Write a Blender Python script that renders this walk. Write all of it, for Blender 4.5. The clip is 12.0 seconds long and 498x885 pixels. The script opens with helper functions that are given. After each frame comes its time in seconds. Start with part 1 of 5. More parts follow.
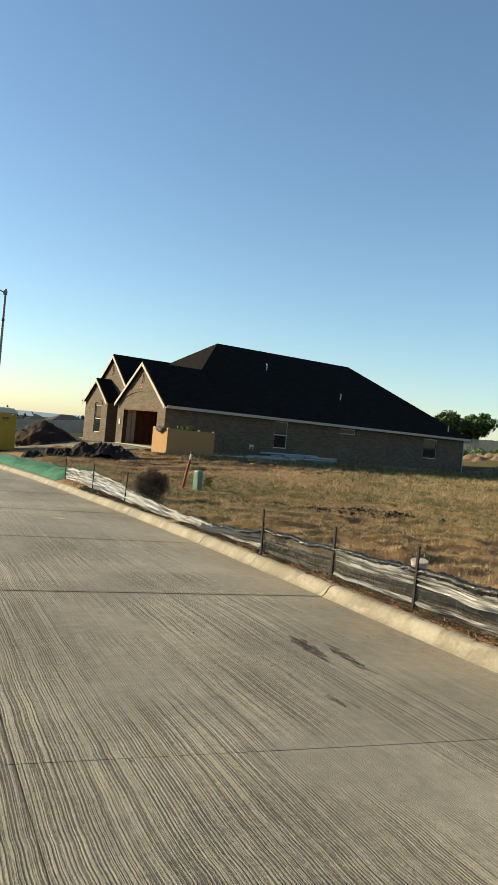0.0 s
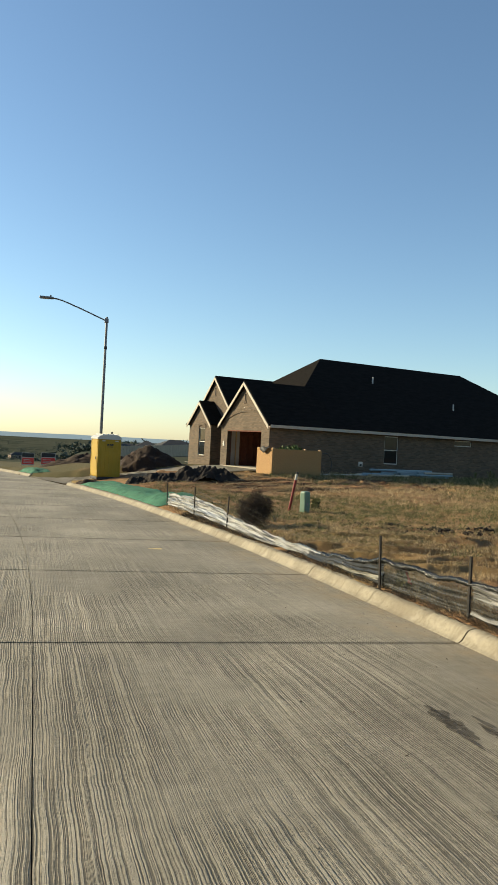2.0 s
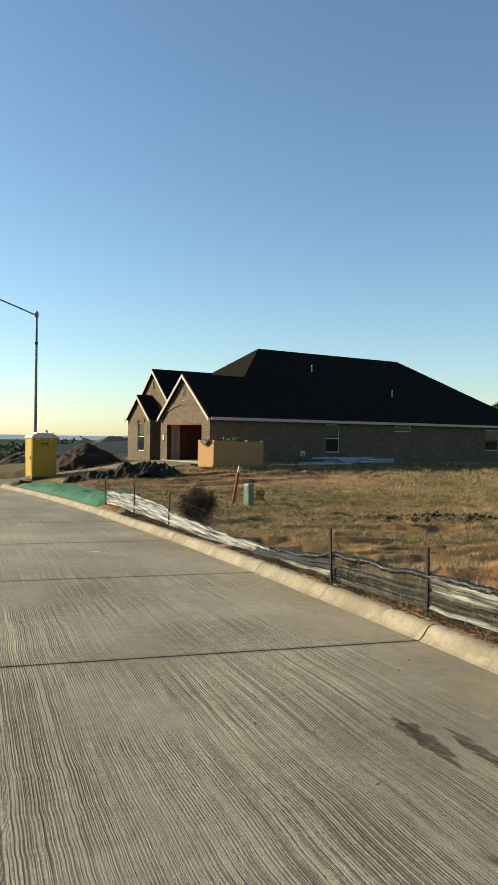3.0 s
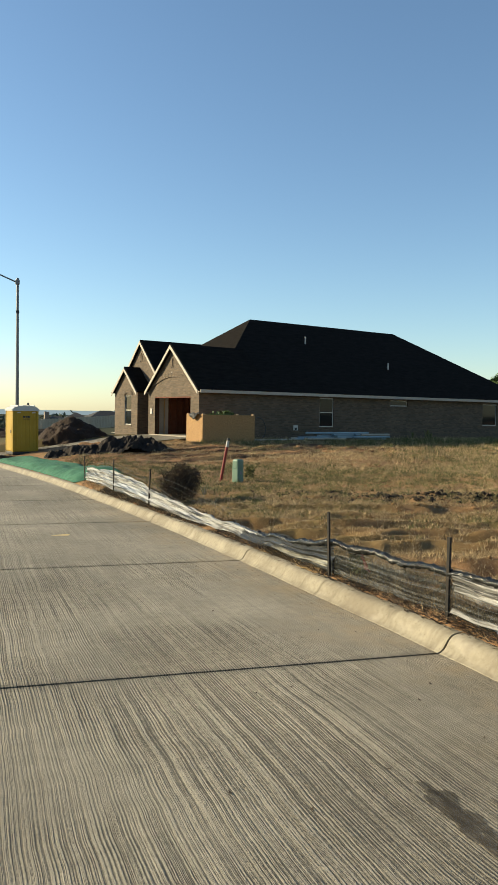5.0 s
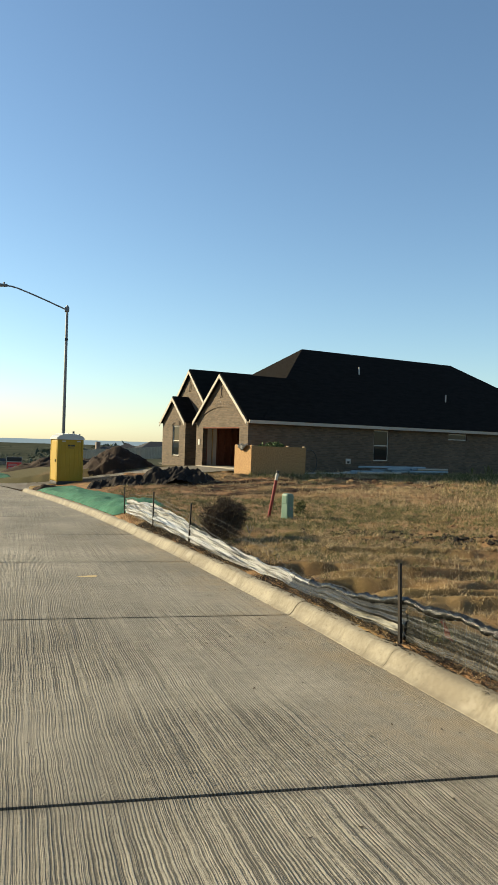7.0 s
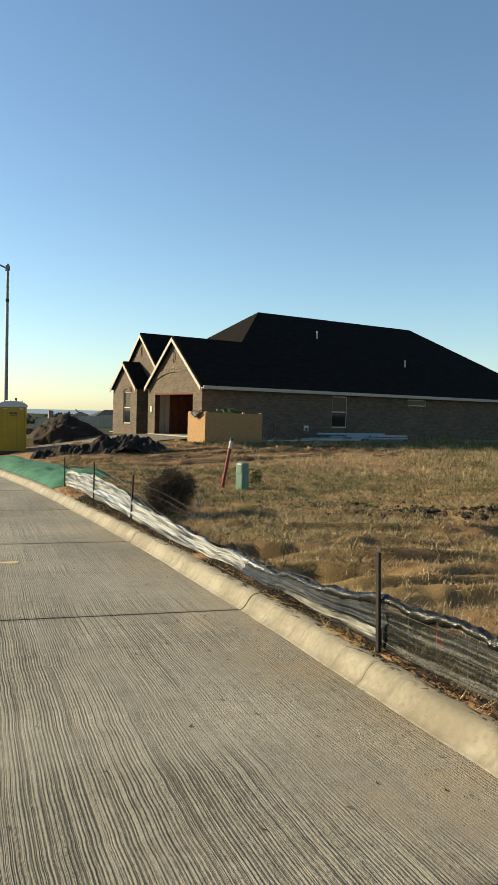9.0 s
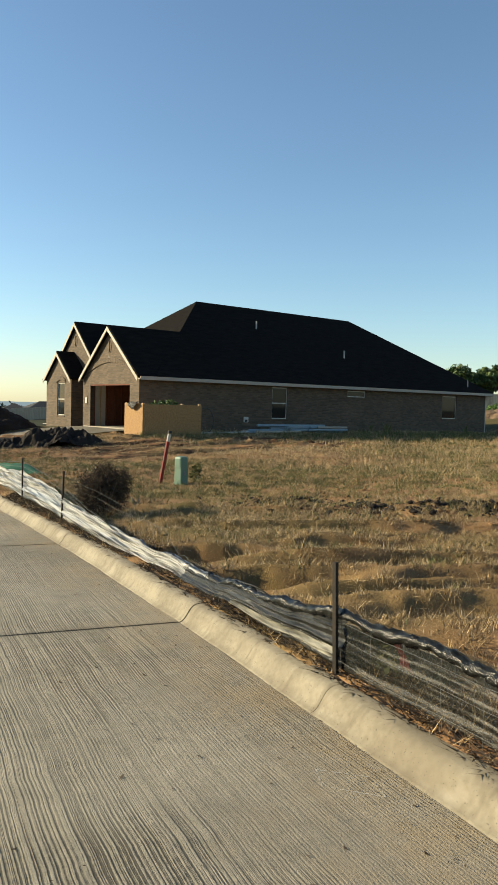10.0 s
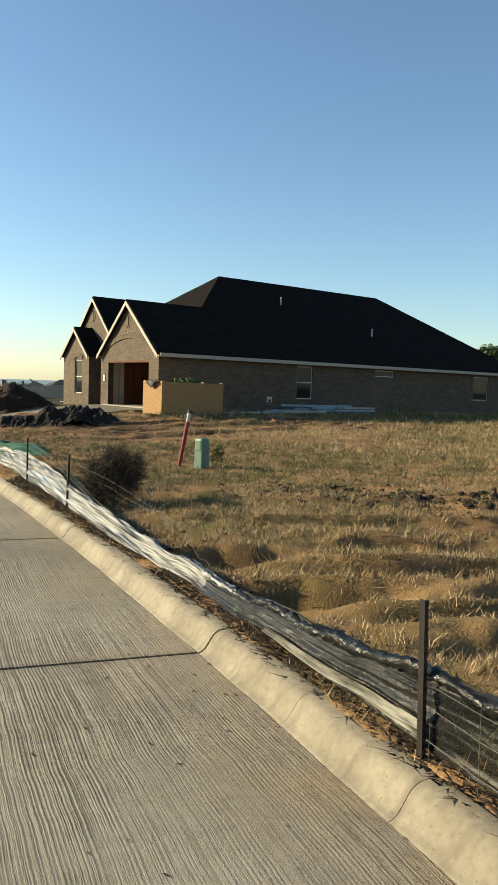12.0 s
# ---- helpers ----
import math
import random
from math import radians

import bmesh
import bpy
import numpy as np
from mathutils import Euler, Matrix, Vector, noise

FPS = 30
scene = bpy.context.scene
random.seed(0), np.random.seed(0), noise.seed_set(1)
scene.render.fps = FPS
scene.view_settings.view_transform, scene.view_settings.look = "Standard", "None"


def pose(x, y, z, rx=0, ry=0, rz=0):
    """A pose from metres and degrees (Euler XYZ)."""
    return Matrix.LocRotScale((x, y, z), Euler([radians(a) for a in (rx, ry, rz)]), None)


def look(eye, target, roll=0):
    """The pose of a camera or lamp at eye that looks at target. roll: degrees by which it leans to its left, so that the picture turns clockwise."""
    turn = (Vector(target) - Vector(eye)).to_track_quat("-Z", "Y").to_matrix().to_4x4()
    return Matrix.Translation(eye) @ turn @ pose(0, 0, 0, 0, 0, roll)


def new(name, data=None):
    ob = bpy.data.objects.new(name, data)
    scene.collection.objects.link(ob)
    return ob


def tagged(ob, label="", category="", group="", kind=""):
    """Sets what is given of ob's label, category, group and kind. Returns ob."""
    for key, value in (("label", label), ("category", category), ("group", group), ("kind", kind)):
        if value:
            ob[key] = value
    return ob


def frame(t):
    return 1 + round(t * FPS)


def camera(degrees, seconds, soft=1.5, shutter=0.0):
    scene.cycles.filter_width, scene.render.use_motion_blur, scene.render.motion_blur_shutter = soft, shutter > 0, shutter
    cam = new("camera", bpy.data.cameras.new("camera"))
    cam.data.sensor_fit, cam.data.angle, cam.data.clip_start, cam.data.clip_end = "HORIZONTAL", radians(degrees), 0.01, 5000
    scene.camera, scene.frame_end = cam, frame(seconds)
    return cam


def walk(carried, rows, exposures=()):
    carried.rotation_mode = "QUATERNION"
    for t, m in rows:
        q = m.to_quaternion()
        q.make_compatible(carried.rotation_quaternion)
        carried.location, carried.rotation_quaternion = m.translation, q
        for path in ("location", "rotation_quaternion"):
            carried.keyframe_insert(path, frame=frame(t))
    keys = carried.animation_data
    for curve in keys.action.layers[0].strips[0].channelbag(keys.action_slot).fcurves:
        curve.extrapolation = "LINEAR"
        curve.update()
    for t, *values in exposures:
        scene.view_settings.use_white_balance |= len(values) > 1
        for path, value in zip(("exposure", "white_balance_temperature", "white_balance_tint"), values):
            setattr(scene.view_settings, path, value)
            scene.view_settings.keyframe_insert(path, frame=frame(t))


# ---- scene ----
cam = camera(37.0, 12.0)
PATH = [
    (0, (0.024, -0.242, 1.866), (0.849, 1.579, 1.835), 5.5),
    (0.5, (0.161, 0.123, 1.857), (0.81, 2.015, 1.838), 5.5),
    (1, (0.266, 0.442, 1.873), (0.919, 2.332, 1.898), 4.2),
    (1.5, (0.456, 0.774, 1.86), (1.011, 2.695, 1.873), 3.5),
    (2, (0.608, 1.124, 1.827), (1.161, 3.046, 1.827), 3.0),
    (2.5, (0.699, 1.423, 1.828), (1.393, 3.299, 1.833), 1.0),
    (4.5, (1.314, 2.827, 1.74), (2.025, 4.694, 1.648), 1.0),
    (5, (1.438, 3.112, 1.73), (2.16, 4.975, 1.649), 1.0),
    (5.5, (1.584, 3.435, 1.724), (2.254, 5.313, 1.568), 1.5),
    (6, (1.678, 3.78, 1.711), (2.386, 5.647, 1.593), 1.2),
    (6.5, (1.802, 4.104, 1.682), (2.482, 5.984, 1.641), 1.2),
    (7, (1.937, 4.488, 1.668), (2.531, 6.397, 1.672), 1.8),
    (7.5, (2.033, 4.809, 1.674), (2.71, 6.691, 1.697), 0.5),
    (9.5, (2.651, 6.198, 1.59), (3.38, 8.057, 1.485), 2.1),
    (10, (2.744, 6.492, 1.611), (3.6, 8.298, 1.513), 1.4),
    (10.5, (2.875, 6.841, 1.588), (3.715, 8.654, 1.512), 1.0),
    (11, (2.981, 7.159, 1.56), (3.785, 8.987, 1.458), 1.5),
    (11.5, (3.113, 7.546, 1.553), (3.979, 9.342, 1.399), 1.2),
    (12, (3.235, 7.854, 1.548), (4.041, 9.678, 1.396), 1.9),
]
walk(cam, [(t, look(eye, target, roll)) for t, eye, target, roll in PATH], [(0.0, 1.12, 6700, 3), (1.0, 1.06, 6700, 3), (2.5, 1.06, 6700, 3), (4.5, 1.1, 6700, 3), (9.5, 1.1, 6700, 3), (12.0, 1.12, 6700, 3)])

# ---- world, sun ----
SUN_AZ, SUN_EL = radians(-56), radians(21)
world = bpy.data.worlds.new("World")
scene.world = world
world.use_nodes = True
wn = world.node_tree.nodes
sky = wn.new("ShaderNodeTexSky")
sky.sky_type, sky.sun_disc = "NISHITA", False
sky.sun_elevation, sky.sun_rotation = SUN_EL, SUN_AZ
sky.air_density, sky.dust_density, sky.ozone_density = 1.0, 0.35, 3.1
wn["Background"].inputs["Strength"].default_value = 0.084
world.node_tree.links.new(sky.outputs[0], wn["Background"].inputs[0])
SUN_DIR = Vector((math.sin(SUN_AZ) * math.cos(SUN_EL), math.cos(SUN_AZ) * math.cos(SUN_EL), math.sin(SUN_EL)))
sun = new("sun", bpy.data.lights.new("sun", "SUN"))
sun.data.energy, sun.data.angle, sun.data.color = 5.0, radians(0.5), (1.0, 0.83, 0.58)
sun.matrix_world = look(SUN_DIR * 200, (0, 0, 0))


# ---- materials ----
def material(name, color, rough=0.8, second=None, scale=3.0, fine=40.0, bump=0.2, depth=0.01, metal=0.0, spread=0.25, detail=6.0, alpha=1.0, coord="world", stretch=(1, 1, 1), island=False, gloss=0.3):
    """A surface of two colours mixed by noise at two scales, with fine relief."""
    m = bpy.data.materials.new(name)
    m.use_nodes = True
    nt = m.node_tree
    bsdf = nt.nodes["Principled BSDF"]
    if coord == "world":
        place = nt.nodes.new("ShaderNodeNewGeometry").outputs["Position"]
    else:
        place = nt.nodes.new("ShaderNodeTexCoord").outputs["Object"]
    mapping = nt.nodes.new("ShaderNodeMapping")
    mapping.inputs["Scale"].default_value = stretch
    nt.links.new(place, mapping.inputs["Vector"])
    big, small = nt.nodes.new("ShaderNodeTexNoise"), nt.nodes.new("ShaderNodeTexNoise")
    for node, s in ((big, scale), (small, fine)):
        node.inputs["Scale"].default_value, node.inputs["Detail"].default_value = s, detail
        nt.links.new(mapping.outputs[0], node.inputs["Vector"])
    ramp = nt.nodes.new("ShaderNodeValToRGB")
    ramp.color_ramp.elements[0].position, ramp.color_ramp.elements[1].position = 0.5 - spread, 0.5 + spread
    ramp.color_ramp.elements[0].color = (*color, 1)
    ramp.color_ramp.elements[1].color = (*(second or [c * 1.25 for c in color]), 1)
    mix = nt.nodes.new("ShaderNodeMath")
    mix.operation = "MULTIPLY_ADD"
    nt.links.new(small.outputs["Fac"], mix.inputs[0])
    mix.inputs[1].default_value = 0.5
    shift = nt.nodes.new("ShaderNodeMath")
    shift.operation = "MULTIPLY_ADD"
    nt.links.new(big.outputs["Fac"], shift.inputs[0])
    shift.inputs[1].default_value, shift.inputs[2].default_value = 0.9, -0.2
    nt.links.new(shift.outputs[0], mix.inputs[2])
    fac = mix.outputs[0]
    if island:
        rnd = nt.nodes.new("ShaderNodeNewGeometry").outputs["Random Per Island"]
        add = nt.nodes.new("ShaderNodeMath")
        add.operation = "MULTIPLY_ADD"
        nt.links.new(rnd, add.inputs[0])
        add.inputs[1].default_value = 0.6
        sub = nt.nodes.new("ShaderNodeMath")
        sub.operation = "MULTIPLY_ADD"
        nt.links.new(fac, sub.inputs[0])
        sub.inputs[1].default_value, sub.inputs[2].default_value = 0.6, -0.1
        nt.links.new(sub.outputs[0], add.inputs[2])
        fac = add.outputs[0]
    nt.links.new(fac, ramp.inputs[0])
    nt.links.new(ramp.outputs[0], bsdf.inputs["Base Color"])
    bsdf.inputs["Roughness"].default_value, bsdf.inputs["Metallic"].default_value = rough, metal
    bsdf.inputs["Alpha"].default_value = alpha
    bsdf.inputs["Specular IOR Level"].default_value = gloss
    if bump:
        b = nt.nodes.new("ShaderNodeBump")
        b.inputs["Strength"].default_value, b.inputs["Distance"].default_value = bump, depth
        nt.links.new(small.outputs["Fac"], b.inputs["Height"])
        nt.links.new(b.outputs[0], bsdf.inputs["Normal"])
    return m


def road_material():
    """Tined concrete: wandering grooves along the street, worn patches, sand along the gutter."""
    m = material("tined_concrete", (0.158, 0.142, 0.109), 0.9, (0.272, 0.245, 0.192), 0.55, 9.0, 0.0)
    nt = m.node_tree
    N, L = nt.nodes.new, nt.links.new
    bsdf = nt.nodes["Principled BSDF"]
    pos = N("ShaderNodeNewGeometry").outputs["Position"]

    def noise(scale, detail, stretch, rough=0.5, vector=pos):
        mp = N("ShaderNodeMapping")
        mp.inputs["Scale"].default_value = stretch
        L(vector, mp.inputs["Vector"])
        n = N("ShaderNodeTexNoise")
        n.inputs["Scale"].default_value, n.inputs["Detail"].default_value, n.inputs["Roughness"].default_value = scale, detail, rough
        L(mp.outputs[0], n.inputs["Vector"])
        return n.outputs["Fac"]

    def calc(op, a, b, c=None):
        n = N("ShaderNodeMath")
        n.operation = op
        for i, v in enumerate((a, b, c)):
            if v is None:
                continue
            if isinstance(v, (int, float)):
                n.inputs[i].default_value = v
            else:
                L(v, n.inputs[i])
        return n.outputs[0]

    def span(v, a, b, c=0.0, d=1.0):
        n = N("ShaderNodeMapRange")
        for key, q in (("From Min", a), ("From Max", b), ("To Min", c), ("To Max", d)):
            n.inputs[key].default_value = q
        L(v, n.inputs["Value"])
        return n.outputs[0]

    # the rake was dragged by hand: neighbouring grooves wander together
    sep = N("ShaderNodeSeparateXYZ")
    L(pos, sep.inputs[0])
    sway = calc("MULTIPLY_ADD", noise(1.0, 2.0, (0.35, 0.9, 1)), 0.07, sep.outputs["X"])
    sway = calc("MULTIPLY_ADD", noise(1.0, 2.0, (1.0, 4.0, 1)), 0.016, sway)
    comb = N("ShaderNodeCombineXYZ")
    L(sway, comb.inputs["X"])
    L(sep.outputs["Y"], comb.inputs["Y"])
    lines = noise(1.0, 2.0, (104, 0.35, 1), 0.6, comb.outputs[0])
    broad = noise(1.0, 2.0, (22, 0.25, 1), 0.5, comb.outputs[0])
    chips = noise(60.0, 4.0, (1, 0.5, 1), 0.65)
    rake = N("ShaderNodeTexWave")
    rake.wave_type, rake.bands_direction, rake.wave_profile = "BANDS", "X", "SIN"
    rake.inputs["Scale"].default_value, rake.inputs["Distortion"].default_value = 15.5, 0.0
    L(comb.outputs[0], rake.inputs["Vector"])
    both = calc("MULTIPLY_ADD", rake.outputs["Fac"], 0.16, lines)
    both = calc("MULTIPLY_ADD", broad, 0.22, both)
    both = calc("MULTIPLY_ADD", chips, 0.34, both)
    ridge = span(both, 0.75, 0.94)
    worn = noise(0.75, 4.0, (1, 0.6, 1))
    gutter = span(noise(1.4, 3.0, (0.6, 1, 1)), 0.35, 0.65, -0.35, 0.35)
    gutter = span(calc("ADD", sep.outputs["X"], gutter), 4.1, 5.0)
    keep = calc("MULTIPLY", span(worn, 0.60, 0.47, 0.22, 1.0), span(gutter, 0.0, 1.0, 1.0, 0.6))
    keep = calc("MULTIPLY", keep, span(sep.outputs["Y"], 11.8, 13.4, 1.0, 0.5))
    tine = calc("MULTIPLY", ridge, keep)
    grit = noise(120.0, 4.0, (1, 1, 1))
    height = calc("MULTIPLY_ADD", grit, 0.55, tine)
    b = N("ShaderNodeBump")
    b.inputs["Strength"].default_value, b.inputs["Distance"].default_value = 1.0, 0.0075
    L(height, b.inputs["Height"])
    L(b.outputs[0], bsdf.inputs["Normal"])
    # fines in the grooves, plus groove shade and crest highlights painted into the colour
    old = bsdf.inputs["Base Color"].links[0].from_socket
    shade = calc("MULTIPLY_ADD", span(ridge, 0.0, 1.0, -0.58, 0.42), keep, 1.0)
    shade = calc("MULTIPLY", shade, span(grit, 0.3, 0.7, 0.86, 1.12))
    # dirt gathered along the cross joints
    along = calc("MULTIPLY_ADD", calc("SUBTRACT", sep.outputs["X"], 2.7), 0.10, sep.outputs["Y"])
    gap = calc("PINGPONG", calc("SUBTRACT", along, 8.30), 2.22)
    gap = calc("MULTIPLY_ADD", noise(4.0, 5.0, (1, 1, 1), 0.65), -0.12, gap)
    gap = calc("ADD", gap, span(sep.outputs["Y"], 5.5, 6.5, 0.4, 0.0))
    shade = calc("MULTIPLY", shade, span(gap, -0.06, 0.05, 0.68, 1.0))
    blot = noise(0.38, 6.0, (1, 0.8, 1), 0.62)
    shade = calc("MULTIPLY", shade, span(blot, 0.38, 0.64, 0.80, 1.10))
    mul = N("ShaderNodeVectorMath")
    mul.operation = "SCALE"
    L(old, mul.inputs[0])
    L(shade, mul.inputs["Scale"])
    # sand and clay washed into the gutter
    sand = N("ShaderNodeMix")
    sand.data_type = "RGBA"
    L(calc("MULTIPLY", gutter, span(noise(5.0, 5.0, (1, 0.5, 1), 0.65), 0.38, 0.60, 0.08, 0.5)), sand.inputs["Factor"])
    L(mul.outputs[0], sand.inputs["A"])
    sand.inputs["B"].default_value = (0.26, 0.195, 0.112, 1)
    L(sand.outputs["Result"], bsdf.inputs["Base Color"])
    return m


def kerb_material():
    """Trowelled concrete with rain streaks, pits and blotches."""
    m = material("kerb_concrete", (0.165, 0.143, 0.103), 0.85, (0.255, 0.227, 0.167), 2.6, 22, 0.6, 0.005, spread=0.16)
    nt = m.node_tree
    bsdf = nt.nodes["Principled BSDF"]
    old = bsdf.inputs["Base Color"].links[0].from_socket
    pos = nt.nodes.new("ShaderNodeNewGeometry").outputs["Position"]
    for scale, stretch, lo, hi, col, most in ((9.0, (0.25, 1.0, 0.25), 0.54, 0.74, (0.095, 0.077, 0.052), 0.6), (1.3, (1, 1, 1), 0.52, 0.68, (0.12, 0.098, 0.067), 0.6), (70.0, (1, 1, 1), 0.64, 0.70, (0.07, 0.058, 0.043), 0.7), (4.0, (1, 0.6, 1), 0.58, 0.66, (0.30, 0.27, 0.21), 0.5)):
        mp = nt.nodes.new("ShaderNodeMapping")
        mp.inputs["Scale"].default_value = stretch
        nt.links.new(pos, mp.inputs["Vector"])
        n = nt.nodes.new("ShaderNodeTexNoise")
        n.inputs["Scale"].default_value, n.inputs["Detail"].default_value = scale, 6.0
        nt.links.new(mp.outputs[0], n.inputs["Vector"])
        r = nt.nodes.new("ShaderNodeMapRange")
        r.inputs["From Min"].default_value, r.inputs["From Max"].default_value, r.inputs["To Max"].default_value = lo, hi, most
        nt.links.new(n.outputs["Fac"], r.inputs["Value"])
        mx = nt.nodes.new("ShaderNodeMix")
        mx.data_type = "RGBA"
        nt.links.new(r.outputs[0], mx.inputs["Factor"])
        nt.links.new(old, mx.inputs["A"])
        mx.inputs["B"].default_value = (*col, 1)
        old = mx.outputs["Result"]
    nt.links.new(old, bsdf.inputs["Base Color"])
    return m


def brick_material(name, c1, c2, mortar, axis):
    """Laid brick in the house's own axes; axis names the run of the courses."""
    m = bpy.data.materials.new(name)
    m.use_nodes = True
    nt = m.node_tree
    bsdf = nt.nodes["Principled BSDF"]
    co = nt.nodes.new("ShaderNodeTexCoord")
    sep = nt.nodes.new("ShaderNodeSeparateXYZ")
    comb = nt.nodes.new("ShaderNodeCombineXYZ")
    nt.links.new(co.outputs["Object"], sep.inputs[0])
    nt.links.new(sep.outputs[axis], comb.inputs["X"])
    nt.links.new(sep.outputs["Z"], comb.inputs["Y"])
    brick = nt.nodes.new("ShaderNodeTexBrick")
    for key, v in (("Scale", 1.0), ("Brick Width", 0.26), ("Row Height", 0.085), ("Mortar Size", 0.011), ("Mortar Smooth", 0.2), ("Bias", 0.1)):
        brick.inputs[key].default_value = v
    brick.inputs["Color1"].default_value, brick.inputs["Color2"].default_value, brick.inputs["Mortar"].default_value = (*c1, 1), (*c2, 1), (*mortar, 1)
    nt.links.new(comb.outputs[0], brick.inputs["Vector"])
    no = nt.nodes.new("ShaderNodeTexNoise")
    no.inputs["Scale"].default_value, no.inputs["Detail"].default_value = 1.3, 5.0
    nt.links.new(co.outputs["Object"], no.inputs["Vector"])
    var = nt.nodes.new("ShaderNodeMapRange")
    var.inputs["To Min"].default_value, var.inputs["To Max"].default_value = 0.7, 1.3
    nt.links.new(no.outputs["Fac"], var.inputs["Value"])
    mul = nt.nodes.new("ShaderNodeVectorMath")
    mul.operation = "SCALE"
    nt.links.new(brick.outputs["Color"], mul.inputs[0])
    nt.links.new(var.outputs[0], mul.inputs["Scale"])
    nt.links.new(mul.outputs[0], bsdf.inputs["Base Color"])
    b = nt.nodes.new("ShaderNodeBump")
    b.invert = True
    b.inputs["Strength"].default_value, b.inputs["Distance"].default_value = 0.8, 0.012
    nt.links.new(brick.outputs["Fac"], b.inputs["Height"])
    nt.links.new(b.outputs[0], bsdf.inputs["Normal"])
    bsdf.inputs["Roughness"].default_value = 0.9
    return m


def ground_material():
    """Clay soil with straw, sparse dry grass tufts and greener patches."""
    m = material("field_soil", (0.09, 0.045, 0.021), 0.95, (0.34, 0.205, 0.105), 1.1, 55.0, 0.6, 0.02, gloss=0.1)
    nt = m.node_tree
    bsdf = nt.nodes["Principled BSDF"]
    old = bsdf.inputs["Base Color"].links[0].from_socket
    pos = nt.nodes.new("ShaderNodeNewGeometry").outputs["Position"]
    for scale, lo, hi, col in ((0.2, 0.46, 0.62, (0.13, 0.10, 0.04)), (0.35, 0.54, 0.70, (0.07, 0.075, 0.025))):
        n = nt.nodes.new("ShaderNodeTexNoise")
        n.inputs["Scale"].default_value, n.inputs["Detail"].default_value = scale, 8.0
        nt.links.new(pos, n.inputs["Vector"])
        r = nt.nodes.new("ShaderNodeMapRange")
        r.inputs["From Min"].default_value, r.inputs["From Max"].default_value = lo, hi
        r.inputs["To Max"].default_value = 0.75
        nt.links.new(n.outputs["Fac"], r.inputs["Value"])
        mx = nt.nodes.new("ShaderNodeMix")
        mx.data_type = "RGBA"
        nt.links.new(r.outputs[0], mx.inputs["Factor"])
        nt.links.new(old, mx.inputs["A"])
        mx.inputs["B"].default_value = (*col, 1)
        old = mx.outputs["Result"]
    # weedy lots along the next bend
    away = nt.nodes.new("ShaderNodeSeparateXYZ")
    nt.links.new(pos, away.inputs[0])
    n = nt.nodes.new("ShaderNodeTexNoise")
    n.inputs["Scale"].default_value, n.inputs["Detail"].default_value = 0.35, 6.0
    nt.links.new(pos, n.inputs["Vector"])
    ragged = nt.nodes.new("ShaderNodeMath")
    ragged.operation = "MULTIPLY_ADD"
    nt.links.new(n.outputs["Fac"], ragged.inputs[0])
    ragged.inputs[1].default_value = 16.0
    nt.links.new(away.outputs["Y"], ragged.inputs[2])
    r = nt.nodes.new("ShaderNodeMapRange")
    r.inputs["From Min"].default_value, r.inputs["From Max"].default_value, r.inputs["To Max"].default_value = 47.0, 54.0, 0.9
    nt.links.new(ragged.outputs[0], r.inputs["Value"])
    mx = nt.nodes.new("ShaderNodeMix")
    mx.data_type = "RGBA"
    nt.links.new(r.outputs[0], mx.inputs["Factor"])
    nt.links.new(old, mx.inputs["A"])
    mx.inputs["B"].default_value = (0.062, 0.058, 0.026, 1)
    old = mx.outputs["Result"]
    # strips of turned red clay where machines passed the house, streaked dark brown and orange
    turn = nt.nodes.new("ShaderNodeMapping")
    turn.vector_type = "TEXTURE"
    turn.inputs["Location"].default_value, turn.inputs["Rotation"].default_value = (12.38, 38.72, 0), (0, 0, radians(13.5))
    nt.links.new(pos, turn.inputs["Vector"])
    sep = nt.nodes.new("ShaderNodeSeparateXYZ")
    nt.links.new(turn.outputs[0], sep.inputs[0])
    reach = None
    for axis_, lo0, lo1, hi0, hi1 in (("X", -9.0, -6.0, 5.0, 9.0), ("Y", -9.5, -7.5, -3.6, -2.8)):
        up, down = nt.nodes.new("ShaderNodeMapRange"), nt.nodes.new("ShaderNodeMapRange")
        up.inputs["From Min"].default_value, up.inputs["From Max"].default_value = lo0, lo1
        down.inputs["From Min"].default_value, down.inputs["From Max"].default_value = hi1, hi0
        for q in (up, down):
            nt.links.new(sep.outputs[axis_], q.inputs["Value"])
            if reach is None:
                reach = q.outputs[0]
            else:
                mu = nt.nodes.new("ShaderNodeMath")
                mu.operation = "MULTIPLY"
                nt.links.new(reach, mu.inputs[0])
                nt.links.new(q.outputs[0], mu.inputs[1])
                reach = mu.outputs[0]
    for shift, lo, hi, col in ((0.0, 0.44, 0.56, (0.045, 0.022, 0.012)), (31.0, 0.52, 0.62, (0.30, 0.165, 0.08))):
        mp = nt.nodes.new("ShaderNodeMapping")
        mp.inputs["Scale"].default_value, mp.inputs["Location"].default_value = (0.28, 1.3, 1), (shift, shift, 0)
        nt.links.new(turn.outputs[0], mp.inputs["Vector"])
        n = nt.nodes.new("ShaderNodeTexNoise")
        n.inputs["Scale"].default_value, n.inputs["Detail"].default_value, n.inputs["Roughness"].default_value = 1.0, 7.0, 0.65
        nt.links.new(mp.outputs[0], n.inputs["Vector"])
        r = nt.nodes.new("ShaderNodeMapRange")
        r.inputs["From Min"].default_value, r.inputs["From Max"].default_value = lo, hi
        nt.links.new(n.outputs["Fac"], r.inputs["Value"])
        mu = nt.nodes.new("ShaderNodeMath")
        mu.operation = "MULTIPLY"
